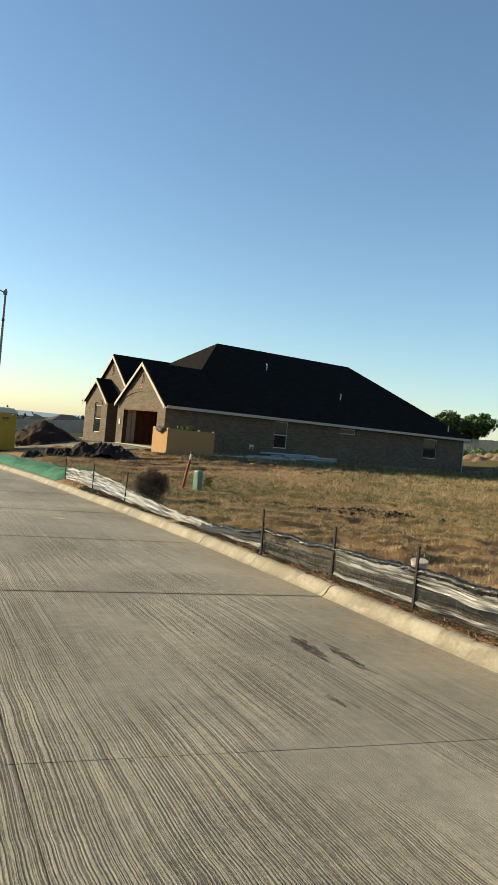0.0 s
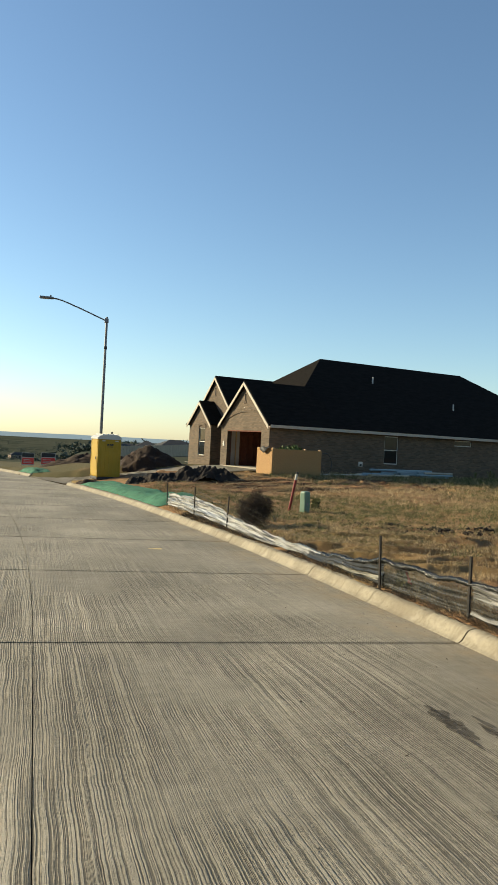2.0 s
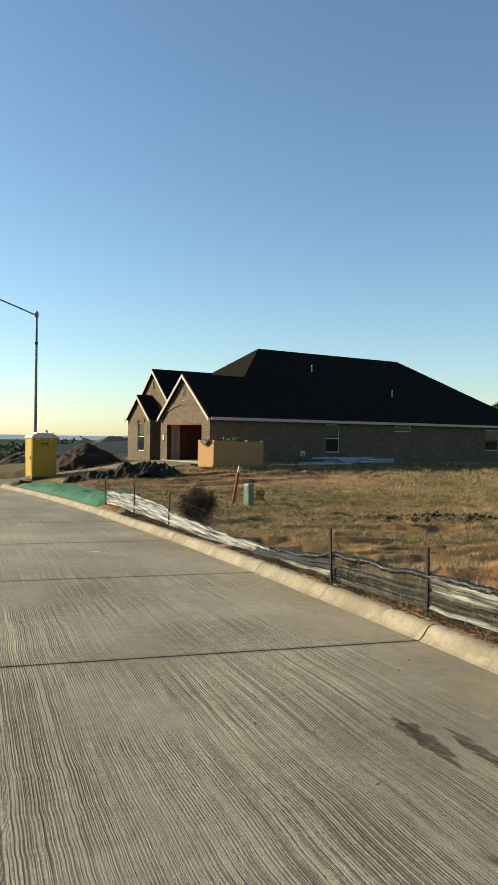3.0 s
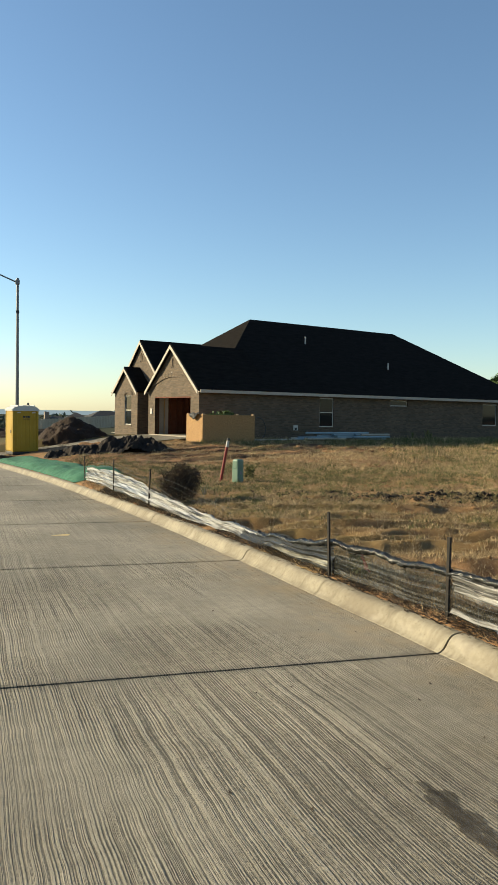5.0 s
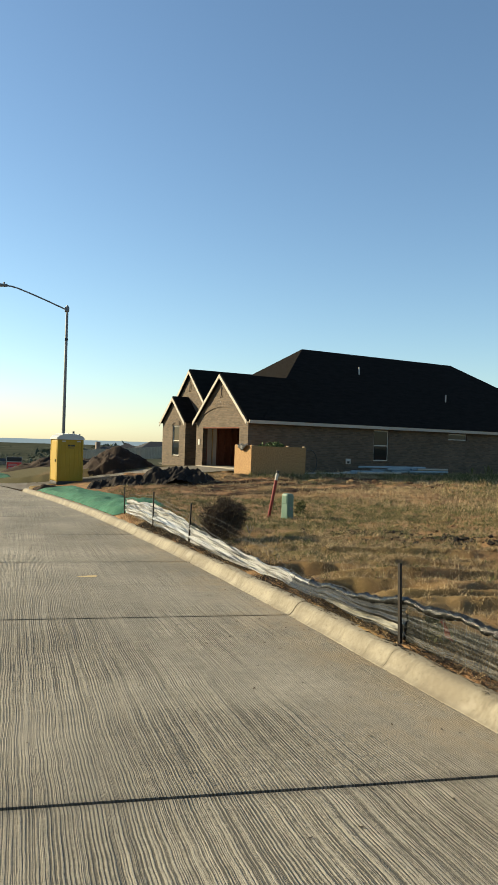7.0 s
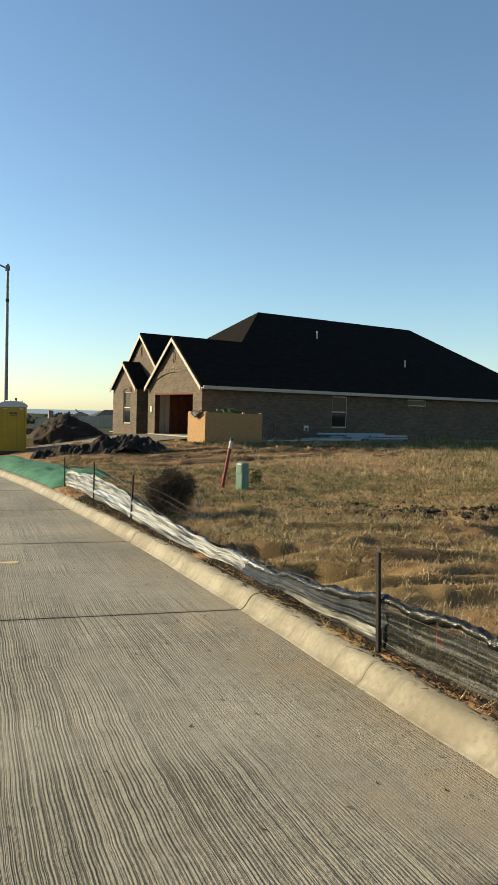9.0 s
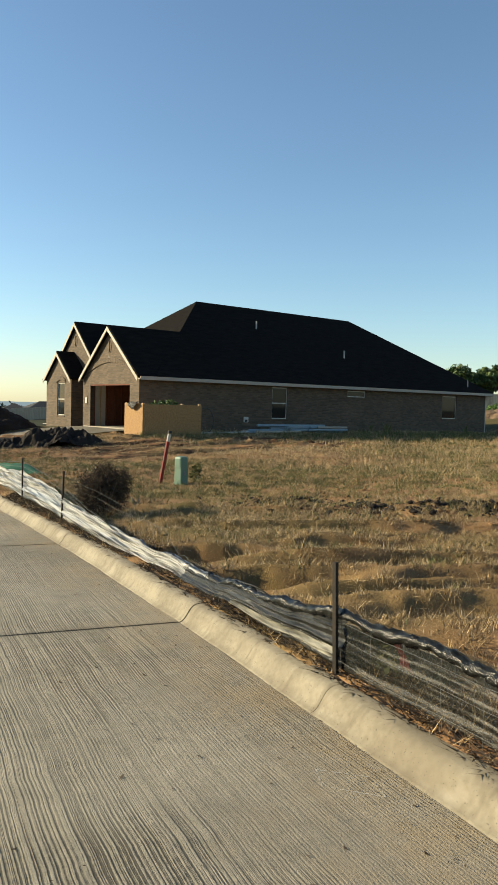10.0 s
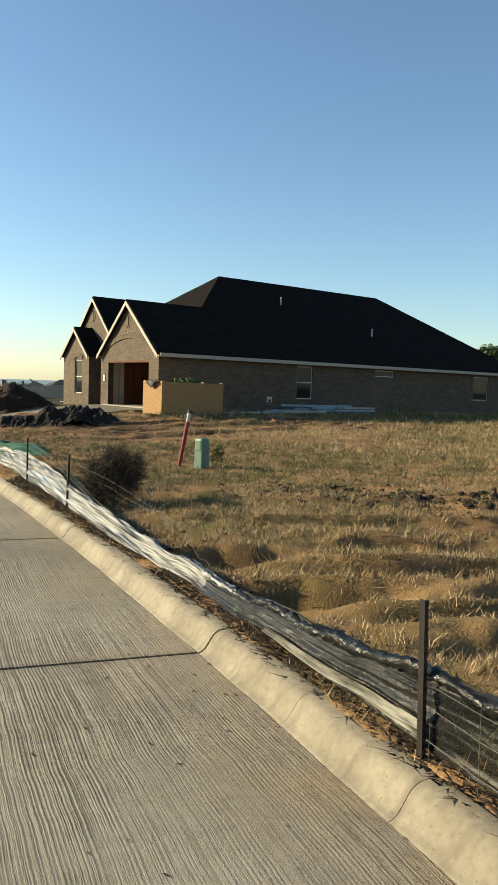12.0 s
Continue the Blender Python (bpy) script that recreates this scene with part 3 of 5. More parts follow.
def kerb_run(name, side, i0, i1, skip=()):
    kerb = tagged(new(name), "rounded cream concrete kerb with cracks", "kerb", kind="structure")
    for i in range(i0, i1):
        if i in skip:
            continue
        ends = [joint_y(i, 5.0) + 0.010, joint_y(i + 1, 5.0) - 0.010]
        if side > 0 and 0 <= i < 5:
            crack = ends[0] + (0.5 + 0.03 * math.sin(i * 5.0)) * PITCH
            ends = [ends[0], crack - 0.002, crack + 0.002, crack + 1.0, crack + 1.003, ends[1]]
        for ya, yb in zip(ends[::2], ends[1::2]):
            kerb_stone(kerb, side, ya, yb, 0.006 if len(ends) == 2 else 0.003)
    return kerb


kerb_run("kerb_right", 1, -10, 30, skip=(7, 8))
kerb_run("kerb_left", -1, -10, 30)


# ---- house ----
house = empty("house", HOUSE, label="unfinished tan brick house with steep dark shingle roofs", category="house")
GZ = 0.1     # foot of the walls
EV = 2.87    # eaves
WT = 0.24


def wall(name, lo, hi, axis_, holes, mat, label=""):
    """A wall box along u or v with rectangular holes (a0, a1, z0, z1)."""
    bm = bmesh.new()
    k = 0 if axis_ == "u" else 1
    cuts = sorted({lo[k], hi[k], *[h[0] for h in holes], *[h[1] for h in holes]})
    for a, b in zip(cuts, cuts[1:]):
        zs = [(lo[2], hi[2])]
        for h in holes:
            if h[0] <= a and h[1] >= b:
                zs = [s for z0, z1 in zs for s in ((z0, min(z1, h[2])), (max(z0, h[3]), z1)) if s[1] - s[0] > 1e-4]
        for z0, z1 in zs:
            l, hh = list(lo), list(hi)
            l[k], hh[k], l[2], hh[2] = a, b, z0, z1
            box(l, hh, bm)
    bmesh.ops.remove_doubles(bm, verts=bm.verts[:], dist=1e-4)
    return part(name, bm, mat, house, label)


SIDE_HOLES = [(8.35, 9.4, 0.97, 2.62), (13.95, 15.45, 2.26, 2.62), (22.7, 24.2, 1.1, 2.55)]
wall("wall", (0.64, 0.4, GZ), (27.4, 0.64, EV - 0.02), "u", SIDE_HOLES, BRICK_U)
wall("wall", (0.4, 0.4, GZ), (0.64, 6.0, EV), "v", [(1.25, 5.2, GZ, 2.5)], BRICK_V)
wall("wall", (27.16, 0.64, GZ), (27.4, 12.1, EV - 0.02), "v", [], BRICK_V)
wall("wall", (2.6, 12.1, GZ), (27.4, 12.34, EV - 0.02), "u", [], BRICK_U)
wall("wall", (0.64, 5.76, GZ), (6.6, 6.0, EV), "u", [], BRICK_U)
wall("wall", (1.9, 6.0, GZ), (2.14, 7.6, 3.6), "v", [(6.35, 7.3, GZ + 0.3, 2.4)], BRICK_V)
wall("wall", (0.5, 7.6, GZ), (3.0, 7.84, EV), "u", [], BRICK_U)
wall("wall", (0.5, 7.84, GZ), (0.74, 10.5, EV), "v", [(8.42, 9.32, 0.86, 2.62)], BRICK_V)
wall("wall", (0.5, 10.5, GZ), (3.0, 10.74, EV), "u", [], BRICK_U)


def gable_wall(u0, u1, va, vb, apex, z0, mat):
    bm = bmesh.new()
    pts = [(u0, va, z0), (u0, vb, z0), (u0, (va + vb) / 2, apex)]
    vs = [bm.verts.new(p) for p in pts]
    ws = [bm.verts.new((u1, p[1], p[2])) for p in pts]
    bm.faces.new(vs)
    bm.faces.new(ws[::-1])
    for i in range(3):
        j = (i + 1) % 3
        bm.faces.new((vs[i], vs[j], ws[j], ws[i]))
    bmesh.ops.recalc_face_normals(bm, faces=bm.faces[:])
    return part("gable", bm, mat, house)


gable_wall(0.4, 0.64, 0.42, 5.98, 5.06, EV, BRICK_V)
gable_wall(0.5, 0.74, 7.62, 10.72, 4.10, EV, BRICK_V)
gable_wall(1.4, 1.64, 5.75, 12.15, 5.75, EV - 0.3, BRICK_V)


def gable_roof(u0, u1, va, vb, ze, apex, rake=0.16):
    mid = (va + vb) / 2
    bm = bmesh.new()
    poly_solid([(u0, va, ze), (u1, va, ze), (u1, mid, apex), (u0, mid, apex)], 0.12, bm)
    poly_solid([(u0, mid, apex), (u1, mid, apex), (u1, vb, ze), (u0, vb, ze)], 0.12, bm)
    bmesh.ops.recalc_face_normals(bm, faces=bm.faces[:])
    part("roof", bm, SHINGLE, house)
    # barge boards under the shingle edge
    for v_ in (va, vb):
        bm = bmesh.new()
        sgn = 1 if v_ < mid else -1
        drop = 0.07
        pts = [(u0 - 0.015, v_ + 0.01 * sgn, ze - drop), (u0 - 0.015, mid, apex - drop), (u0 - 0.015, mid, apex - drop - rake * 1.25), (u0 - 0.015, v_ + 0.01 * sgn, ze - drop - rake * 1.25)]
        poly_solid(pts, -0.03 * sgn, bm)
        bmesh.ops.recalc_face_normals(bm, faces=bm.faces[:])
        part("barge_board", bm, TRIM, house, "cream painted barge board")


gable_roof(0.22, 4.9, 0.2, 6.1, EV, 5.33)
gable_roof(0.36, 3.2, 7.42, 10.9, EV, 4.35)
gable_roof(1.27, 6.0, 5.55, 12.3, EV - 0.05, 6.0)

# the long hipped roof
RZ = 7.62
hip = [Vector(p) for p in ((1.0, 0.0, EV), (27.75, 0.0, EV), (27.75, 12.5, EV), (1.0, 12.5, EV), (8.0, 7.0, RZ), (20.7, 7.0, RZ))]
bm = bmesh.new()
for f in ((0, 1, 5, 4), (1, 2, 5), (2, 3, 4, 5), (3, 0, 4)):
    poly_solid([hip[i] for i in f], 0.1, bm)
bmesh.ops.recalc_face_normals(bm, faces=bm.faces[:])
part("roof", bm, SHINGLE, house, "long hipped dark shingle roof")
bm = box((0.24, 0.0, EV - 0.19), (27.75, 0.04, EV - 0.03))
part("fascia", bm, TRIM, house, "cream fascia board along the eaves")
part("soffit", box((0.2, 0.04, EV - 0.16), (27.7, 0.42, EV - 0.13)), TRIM, house)
part("fascia", box((27.71, 0.0, EV - 0.22), (27.75, 12.5, EV - 0.02)), TRIM, house)
part("soffit", box((0.17, 5.95, EV - 0.16), (0.42, 6.08, EV - 0.12)), TRIM, house)
part("slab_edge", box((0.36, 0.36, -0.6), (27.44, 12.3, GZ + 0.02)), SLABC, house, "exposed concrete foundation edge")
# roof vents
for u, v, h in ((10.75, 4.8, 0.42), (15.9, 2.63, 0.42), (25.6, 0.58, 0.4)):
    z = EV + 0.68 * v
    vent = part("vent_pipe", rod((u, v, z - 0.1), (u, v, z + h), 0.045), WHITE, house, "white plumbing vent pipe")


def window(u0, u1, z0, z1, rail=True, along="u", at=0.4):
    """A vinyl window set in the wall: frame, panes, meeting rail and brick sill."""
    def P(a, d, z):
        return (a, at + d, z) if along == "u" else (at + d, a, z)
    w = part("window", _box(P, u0, u1, 0.05, 0.09, z0, z0 + 0.05), WHITE, house, "white framed window in brick wall")
    part("frame", _box(P, u0, u1, 0.05, 0.09, z1 - 0.05, z1), WHITE, w)
    for a in (u0, u1 - 0.05):
        part("frame", _box(P, a, a + 0.05, 0.05, 0.09, z0 + 0.05, z1 - 0.05), WHITE, w)
    mid = (z0 + z1) / 2
    if rail:
        part("meeting_rail", _box(P, u0 + 0.05, u1 - 0.05, 0.045, 0.085, mid - 0.025, mid + 0.025), WHITE, w)
        part("pane", _box(P, u0 + 0.05, u1 - 0.05, 0.065, 0.072, z0 + 0.05, mid - 0.025), GLASS, w)
        part("pane", _box(P, u0 + 0.05, u1 - 0.05, 0.065, 0.072, mid + 0.025, z1 - 0.05), GLASS, w)
    else:
        part("pane", _box(P, u0 + 0.05, u1 - 0.05, 0.065, 0.072, z0 + 0.05, z1 - 0.05), GLASS, w)
    part("sill", _box(P, u0 - 0.06, u1 + 0.06, -0.04, 0.05, z0 - 0.07, z0), BRICK_U if along == "u" else BRICK_V, w)
    return w


def _box(P, a0, a1, d0, d1, z0, z1):
    p, q = P(a0, d0, z0), P(a1, d1, z1)
    return box([min(i, j) for i, j in zip(p, q)], [max(i, j) for i, j in zip(p, q)])


for k, (a, b, z0, z1) in enumerate(SIDE_HOLES):
    window(a, b, z0, z1, rail=k == 0)
window(8.42, 9.32, 0.86, 2.62, True, "v", 0.5)
# thin flat sheet added low inside the house, unseen behind the opaque panes
part("lining", box((0.8, 6.2, 0.3), (26.9, 11.9, 0.32)), DRYWALL, house)


def arch(v0, v1, z, rise, u, h, n=18):
    """A soldier course arch standing a little proud of the wall."""
    course = None
    for i in range(n):
        a0, a1 = i / n, (i + 0.93) / n
        pts = []
        for a, off in ((a0, 0), (a1, 0), (a1, h), (a0, h)):
            pts.append((u, v0 + (v1 - v0) * a, z + rise * math.sin(math.pi * a) + off))
        bm = poly_solid(pts, 0.03)
        bmesh.ops.recalc_face_normals(bm, faces=bm.faces[:])
        if course is None:
            course = part("brick_arch", bm, BRICK_V, house, "soldier course brick arch")
        else:
            part("brick", bm, BRICK_V, course)


arch(1.05, 5.45, 3.05, 0.5, 0.385, 0.24, 26)
arch(8.32, 9.42, 2.62, 0.16, 0.485, 0.2, 10)

# garage inside
GF = 0.42
part("garage_floor", box((0.3, 0.64, GF - 0.15), (7.0, 5.76, GF)), SLABC, house)
part("garage_back_wall", box((6.6, 0.64, GF), (6.75, 5.76, EV - 0.15)), GARAGE_RED, house, "bare red-brown sheathing inside garage")
part("garage_ceiling", box((0.64, 0.64, EV - 0.25), (6.75, 5.76, EV - 0.2)), DRYWALL, house)
part("garage_side_lining", box((1.5, 5.66, GF), (6.6, 5.76, EV - 0.26)), GARAGE_RED, house, "bare red-brown sheathing inside garage")
part("garage_side_lining", box((0.66, 5.66, GF), (1.5, 5.76, EV - 0.26)), DRYWALL, house, "pale wallboard with upright battens")
for i in range(9):
    u = 0.8 + i * 0.4
    part("stud", box((u, 5.57, GF), (u + 0.04, 5.66, EV - 0.26)), STUD if u < 1.4 else GARAGE_RED, house)
for v in np.arange(0.9, 5.6, 0.61):
    part("stud", box((6.51, v, GF), (6.6, v + 0.04, EV - 0.26)), GARAGE_RED, house)
for v in (1.19, 5.2):
    part("door_jamb", box((0.42, v, GF), (0.68, v + 0.06, 2.44)), GARAGE_RED, house, "dark red-brown garage door jamb")
part("door_head", box((0.41, 1.19, 2.44), (0.68, 5.26, 2.5)), GARAGE_RED, house)
part("entry_door", box((2.0, 6.35, GZ + 0.3), (2.06, 7.3, 2.4)), GARAGE_RED, house, "brown entry door in the recess")
part("number_plate", box((0.36, 5.5, 1.55), (0.4, 5.68, 1.85)), WHITE, house, "small white permit sheet on the brick")
# dark crescents on two gables, built from short bars
for u, v, z in ((0.37, 3.2, 4.32), (1.37, 8.95, 4.95)):
    bm = bmesh.new()
    last = None
    for i in range(9):
        a = -1.2 + 2.4 * i / 8
        p = (u - 0.03 * math.cos(a), v + 0.10 - 0.16 * math.cos(a), z + 0.3 * math.sin(a))
        if last:
            rod(last, p, 0.022, bm=bm, n=6)
        last = p
    part("dark_crescent", bm, DARK, house, "dark crescent on the gable")
part("light_box", box((0.37, 3.22, 3.72), (0.41, 3.32, 3.82)), WHITE, house)
meter = part("hose_bib_box", box((6.45, 0.34, 0.78), (6.75, 0.4, 1.05), bevel=0.01), WHITE, house, "white utility box on the brick")
part("outlet", box((6.53, 0.31, 0.8), (6.66, 0.345, 0.92)), DARK, meter)
part("downspout", box((27.41, 0.36, 0.2), (27.46, 0.42, EV - 0.1)), WHITE, house, "white downspout")

# ---- driveway ----
drive = tagged(new("driveway"), "pale new concrete driveway to the garage", "driveway", kind="structure")
for i in range(4):
    bm = bmesh.new()
    rows = []
    for a in range(7):
        sd = (i + a / 6 * 0.996) / 4
        row = []
        for side in (-1, 1):
            p = HOUSE @ Vector((0.3 - sd * 9.9, float(drive_v(sd) + side * drive_half(sd)), 0))
            row.append(bm.verts.new((p.x, p.y, float(drive_z(sd, p.y)))))
        rows.append(row)
    for r0, r1 in zip(rows, rows[1:]):
        bm.faces.new((r0[0], r0[1], r1[1], r1[0]))
    bmesh.ops.solidify(bm, geom=bm.faces[:], thickness=0.25)
    bmesh.ops.recalc_face_normals(bm, faces=bm.faces[:])
    part("slab", bm, SLABC, drive)

# ---- plywood rubbish pen beside the house ----
pen = empty("rubbish_pen", HOUSE, label="open-topped strand board rubbish pen beside the brick house", category="rubbish pen")
P0, P1, Q0, Q1, PZ0, PZ1 = -1.12, 1.83, -2.5, -1.0, 0.1, 1.61
part("side_panel", box((P0, Q0, PZ0), (P0 + 0.02, Q1, PZ1), bevel=0.004), OSB, pen)
part("front_panel", box((P0 + 0.02, Q0, PZ0), (P1, Q0 + 0.02, PZ1 - 0.03), bevel=0.004), OSB, pen)
part("side_panel", box((P1 - 0.02, Q0 + 0.02, PZ0), (P1, Q1, PZ1 - 0.04), bevel=0.004), OSB, pen)
part("back_panel", box((P0 + 0.02, Q1 - 0.02, PZ0), (P1 - 0.02, Q1, PZ1), bevel=0.004), OSB, pen)
for u, v in ((P0 + 0.03, Q0 + 0.03), (P1 - 0.12, Q0 + 0.03), (P0 + 0.03, Q1 - 0.12), (P1 - 0.12, Q1 - 0.12)):
    part("corner_stud", box((u, v, PZ0), (u + 0.09, v + 0.09, PZ1 + 0.02)), STUD, pen)
bm = bmesh.new()
sheet = []
for i in range(9):
    row = []
    for j in range(5):
        s, t = i / 8, j / 4
        v = Q0 + 0.25 + s * 0.85
        u = P0 - 0.02 - 0.07 * math.sin(t * 2.4) - 0.10 * t * (1 - s)
        z = PZ1 + 0.06 - t * 0.30 * (0.35 + 0.65 * math.sin(s * 3.0)) + 0.03 * math.sin(s * 11)
        row.append(bm.verts.new((u, v, z)))
    sheet.append(row)
for i in range(8):
    for j in range(4):
        bm.faces.new((sheet[i][j], sheet[i][j + 1], sheet[i + 1][j + 1], sheet[i + 1][j]))
bmesh.ops.solidify(bm, geom=bm.faces[:], thickness=0.012)
rag = part("plastic_sheet", bm, DARK, None)
rag.matrix_world = HOUSE
tagged(rag, "black plastic sheet hanging over the pen's edge", "plastic sheet")


def leaf_cloud(name, centres, n, size, mat, seed=1, parent=None, flat=0.6):
    """Many small leaves in uneven clumps; centres: (x, y, z, rx, ry, rz)."""
    rng = np.random.default_rng(seed)
    vs = []
    for cx, cy, cz, rx, ry, rz in centres:
        p = rng.normal(size=(n, 3))
        p /= np.linalg.norm(p, axis=1)[:, None]
        p *= rng.random((n, 1)) ** 0.4
        p *= 0.75 + 0.5 * rng.random((n, 1))
        c = p * (rx, ry, rz) + (cx, cy, cz)
        a, b = rng.normal(size=(n, 3)), rng.normal(size=(n, 3))
        a /= np.linalg.norm(a, axis=1)[:, None]
        b /= np.linalg.norm(b, axis=1)[:, None]
        s = size * (0.6 + 0.8 * rng.random((n, 1)))
        vs.append(np.stack([c - a * s, c + b * s * flat, c + a * s, c - b * s * flat], 1))
    v = np.concatenate(vs).reshape(-1, 3)
    f = np.arange(len(v)).reshape(-1, 4)
    return mesh_arrays(name, v, f, mat, parent)


branch = empty("cut_branches", HOUSE, label="heap of green cut branches lying in the pen", category="branches")
leaf_cloud("foliage", [(0.35, -1.8, 1.55, 0.5, 0.5, 0.22), (0.75, -1.7, 1.62, 0.3, 0.35, 0.2), (-0.2, -1.8, 1.45, 0.4, 0.4, 0.15)], 420, 0.055, LEAF, 3, branch)
bm = bmesh.new()
for i in range(14):
    a = i * 1.7
    rod((0.3, -1.75, 0.9), (0.3 + 0.75 * math.cos(a), -1.75 + 0.4 * math.sin(a), 1.6 + 0.12 * math.sin(3 * a)), 0.018, 0.006, bm, 5)
part("stems", bm, BARK, branch)

# pipes and boards beside the wall
stand = empty("standpipe", HOUSE, label="white plastic standpipe with a black hose loop", category="pipe")
part("pipe", rod((1.98, -2.1, 0.1), (1.98, -2.1, 1.58), 0.035, n=10), WHITE, stand)
bm = bmesh.new()
last = None
for i in range(22):
    a = -2.0 + i * 0.28
    p = (2.55 + 0.42 * math.cos(a), -1.9 + 0.01 * i, 0.92 + 0.56 * math.sin(a))
    if last:
        rod(last, p, 0.018, bm=bm, n=6)
    last = p
part("hose", bm, DARK, stand, "black hose loop")
rng = random.Random(4)
for i in range(16):
    u0 = 4.2 + rng.uniform(0, 6.0)
    length = rng.uniform(2.6, 5.0)
    v = -1.7 + (i % 6) * 0.16 + rng.uniform(-0.03, 0.03)
    level = i // 6
    wp = HOUSE @ Vector((u0 + length / 2, v, 0))
    z = gz(wp.x, wp.y) + 0.06 + level * 0.13
    board = part("trim_board" if i % 3 else "plastic_pipe", box((u0, v - 0.07, z), (min(u0 + length, 11.8), v + 0.07, z + 0.09), bevel=0.01) if i % 3 else rod((u0, v, z + 0.05), (min(u0 + length, 11.8), v, z + 0.05), 0.055, n=10), PIPE if i % 4 else TRIM, None)
    board.matrix_world = HOUSE
    tagged(board, "long pale blue-grey board lying in a stack by the wall" if i % 3 else "pale blue plastic pipe lying in a stack by the wall", "board" if i % 3 else "pipe", "stack of boards and pipes")
pipe = part("plastic_pipe", rod((2.0, -2.0, 0.36), (5.2, -1.6, 0.38), 0.03, n=8), WHITE)
pipe.matrix_world = HOUSE
tagged(pipe, "thin white plastic pipe lying along the wall", "pipe")


# ---- portable toilet ----
PT = Matrix.Translation((3.66, 38.95, gz(4.2, 39.0) - 0.05)) @ Matrix.Rotation(radians(12), 4, "Z")
toilet = empty("portable_toilet", PT, label="yellow plastic portable toilet with a white roof", category="portable toilet")
W = 1.2
part("base", box((0.0, 0.0, 0.0), (W, W, 0.14), bevel=0.02), DARK, toilet)
body = part("body", box((0.03, 0.03, 0.14), (W - 0.03, W - 0.03, 2.05), bevel=0.03), YELLOW, toilet)
for x, y in ((0, 0), (W - 0.09, 0), (0, W - 0.09), (W - 0.09, W - 0.09)):
    part("corner_post", box((x, y, 0.12), (x + 0.09, y + 0.09, 2.07), bevel=0.015), YELLOW, toilet)
for k in range(5):
    x = 0.2 + k * 0.2
    part("rib", box((x - 0.012, 0.018, 0.3), (x + 0.012, 0.034, 1.85), bevel=0.005), YELLOW, toilet)
door = part("door", box((0.0, 0.14, 0.18), (0.03, W - 0.14, 1.98), bevel=0.012), YELLOW, toilet)
part("door_handle", box((-0.03, 0.22, 1.0), (0.002, 0.3, 1.14), bevel=0.01), DARK, door)
bm = bmesh.new()
prof = [(-0.03, 2.03), (-0.03, 2.10), (0.08, 2.2), (0.3, 2.27), (0.6, 2.29), (0.9, 2.27), (1.12, 2.2), (1.23, 2.10), (1.23, 2.03)]
ra = [bm.verts.new((x, -0.03, z)) for x, z in prof]
rb = [bm.verts.new((x, W + 0.03, z)) for x, z in prof]
for i in range(len(prof)):
    j = (i + 1) % len(prof)
    bm.faces.new((ra[i], ra[j], rb[j], rb[i]))
bm.faces.new(ra)
bm.faces.new(rb[::-1])
bmesh.ops.recalc_face_normals(bm, faces=bm.faces[:])
roof = part("roof", bm, ROOFWHITE, toilet, "white translucent plastic roof")
for x in (0.25, 0.5, 0.75, 1.0):
    part("roof_rib", box((x - 0.03, -0.02, 2.24), (x + 0.03, W + 0.02, 2.305), bevel=0.01), ROOFWHITE, roof)
part("vent_stack", rod((1.0, 1.0, 2.2), (1.0, 1.0, 2.42), 0.05), DARK, toilet)
for x0, x1 in ((0.48, 0.58), (0.6, 0.66), (0.68, 0.8)):
    part("label", box((x0, 0.016, 1.72), (x1, 0.03, 1.8)), DARK, toilet, "dark printed lettering")
part("label", box((0.5, 0.016, 1.64), (0.78, 0.03, 1.67)), DARK, toilet, "dark printed lettering")
for x in (0.22, 0.9):
    part("vent_grille", box((x, 0.02, 1.93), (x + 0.16, 0.03, 1.98)), ROOFWHITE, toilet)

# ---- street lamp ----
LX, LY = 4.18, 43.9
lamp = empty("street_lamp", Matrix.Translation((LX, LY, gz(LX, LY) - 0.03)), label="tall galvanised street lamp with a curved arm", category="street lamp")
LZ = 8.42 - lamp.location.z
part("base_plate", box((-0.2, -0.2, 0), (0.2, 0.2, 0.06), bevel=0.02), STEEL, lamp)
part("pole", rod((0, 0, 0), (0, 0, LZ), 0.1, 0.065, n=14), STEEL, lamp, smooth=False)
part("cap", rod((0, 0, LZ), (0, 0, LZ + 0.08), 0.08, 0.05, n=12), STEEL, lamp)
part("bracket", box((-0.12, -0.09, LZ - 0.25), (0.1, 0.09, LZ - 0.02), bevel=0.02), STEEL, lamp)
part("access_box", box((-0.08, -0.11, LZ - 1.75), (0.08, -0.04, LZ - 1.6), bevel=0.01), DARK, lamp)
bm = bmesh.new()
pts = []
for i in range(13):
    s = i / 12
    pts.append((-0.05 - 2.95 * s, 0, (LZ - 0.14 + 1.04 * (1 - (1 - s) ** 1.12)) if s < 0.8 else LZ - 0.14 + 1.04 * (1 - 0.2 ** 1.12) + 0.1 * (1 - ((1 - s) / 0.2) ** 2)))
for a, b in zip(pts, pts[1:]):
    rod(a, b, 0.038, bm=bm, n=8)
part("arm", bm, STEEL, lamp)
tip = pts[-1]
head = part("lamp_head", box((tip[0] - 0.72, -0.16, tip[2] - 0.05), (tip[0] + 0.05, 0.16, tip[2] + 0.06), bevel=0.03), STEEL, lamp, "flat grey lamp head")
part("lens", box((tip[0] - 0.68, -0.13, tip[2] - 0.065), (tip[0] - 0.2, 0.13, tip[2] - 0.048)), ROOFWHITE, head)
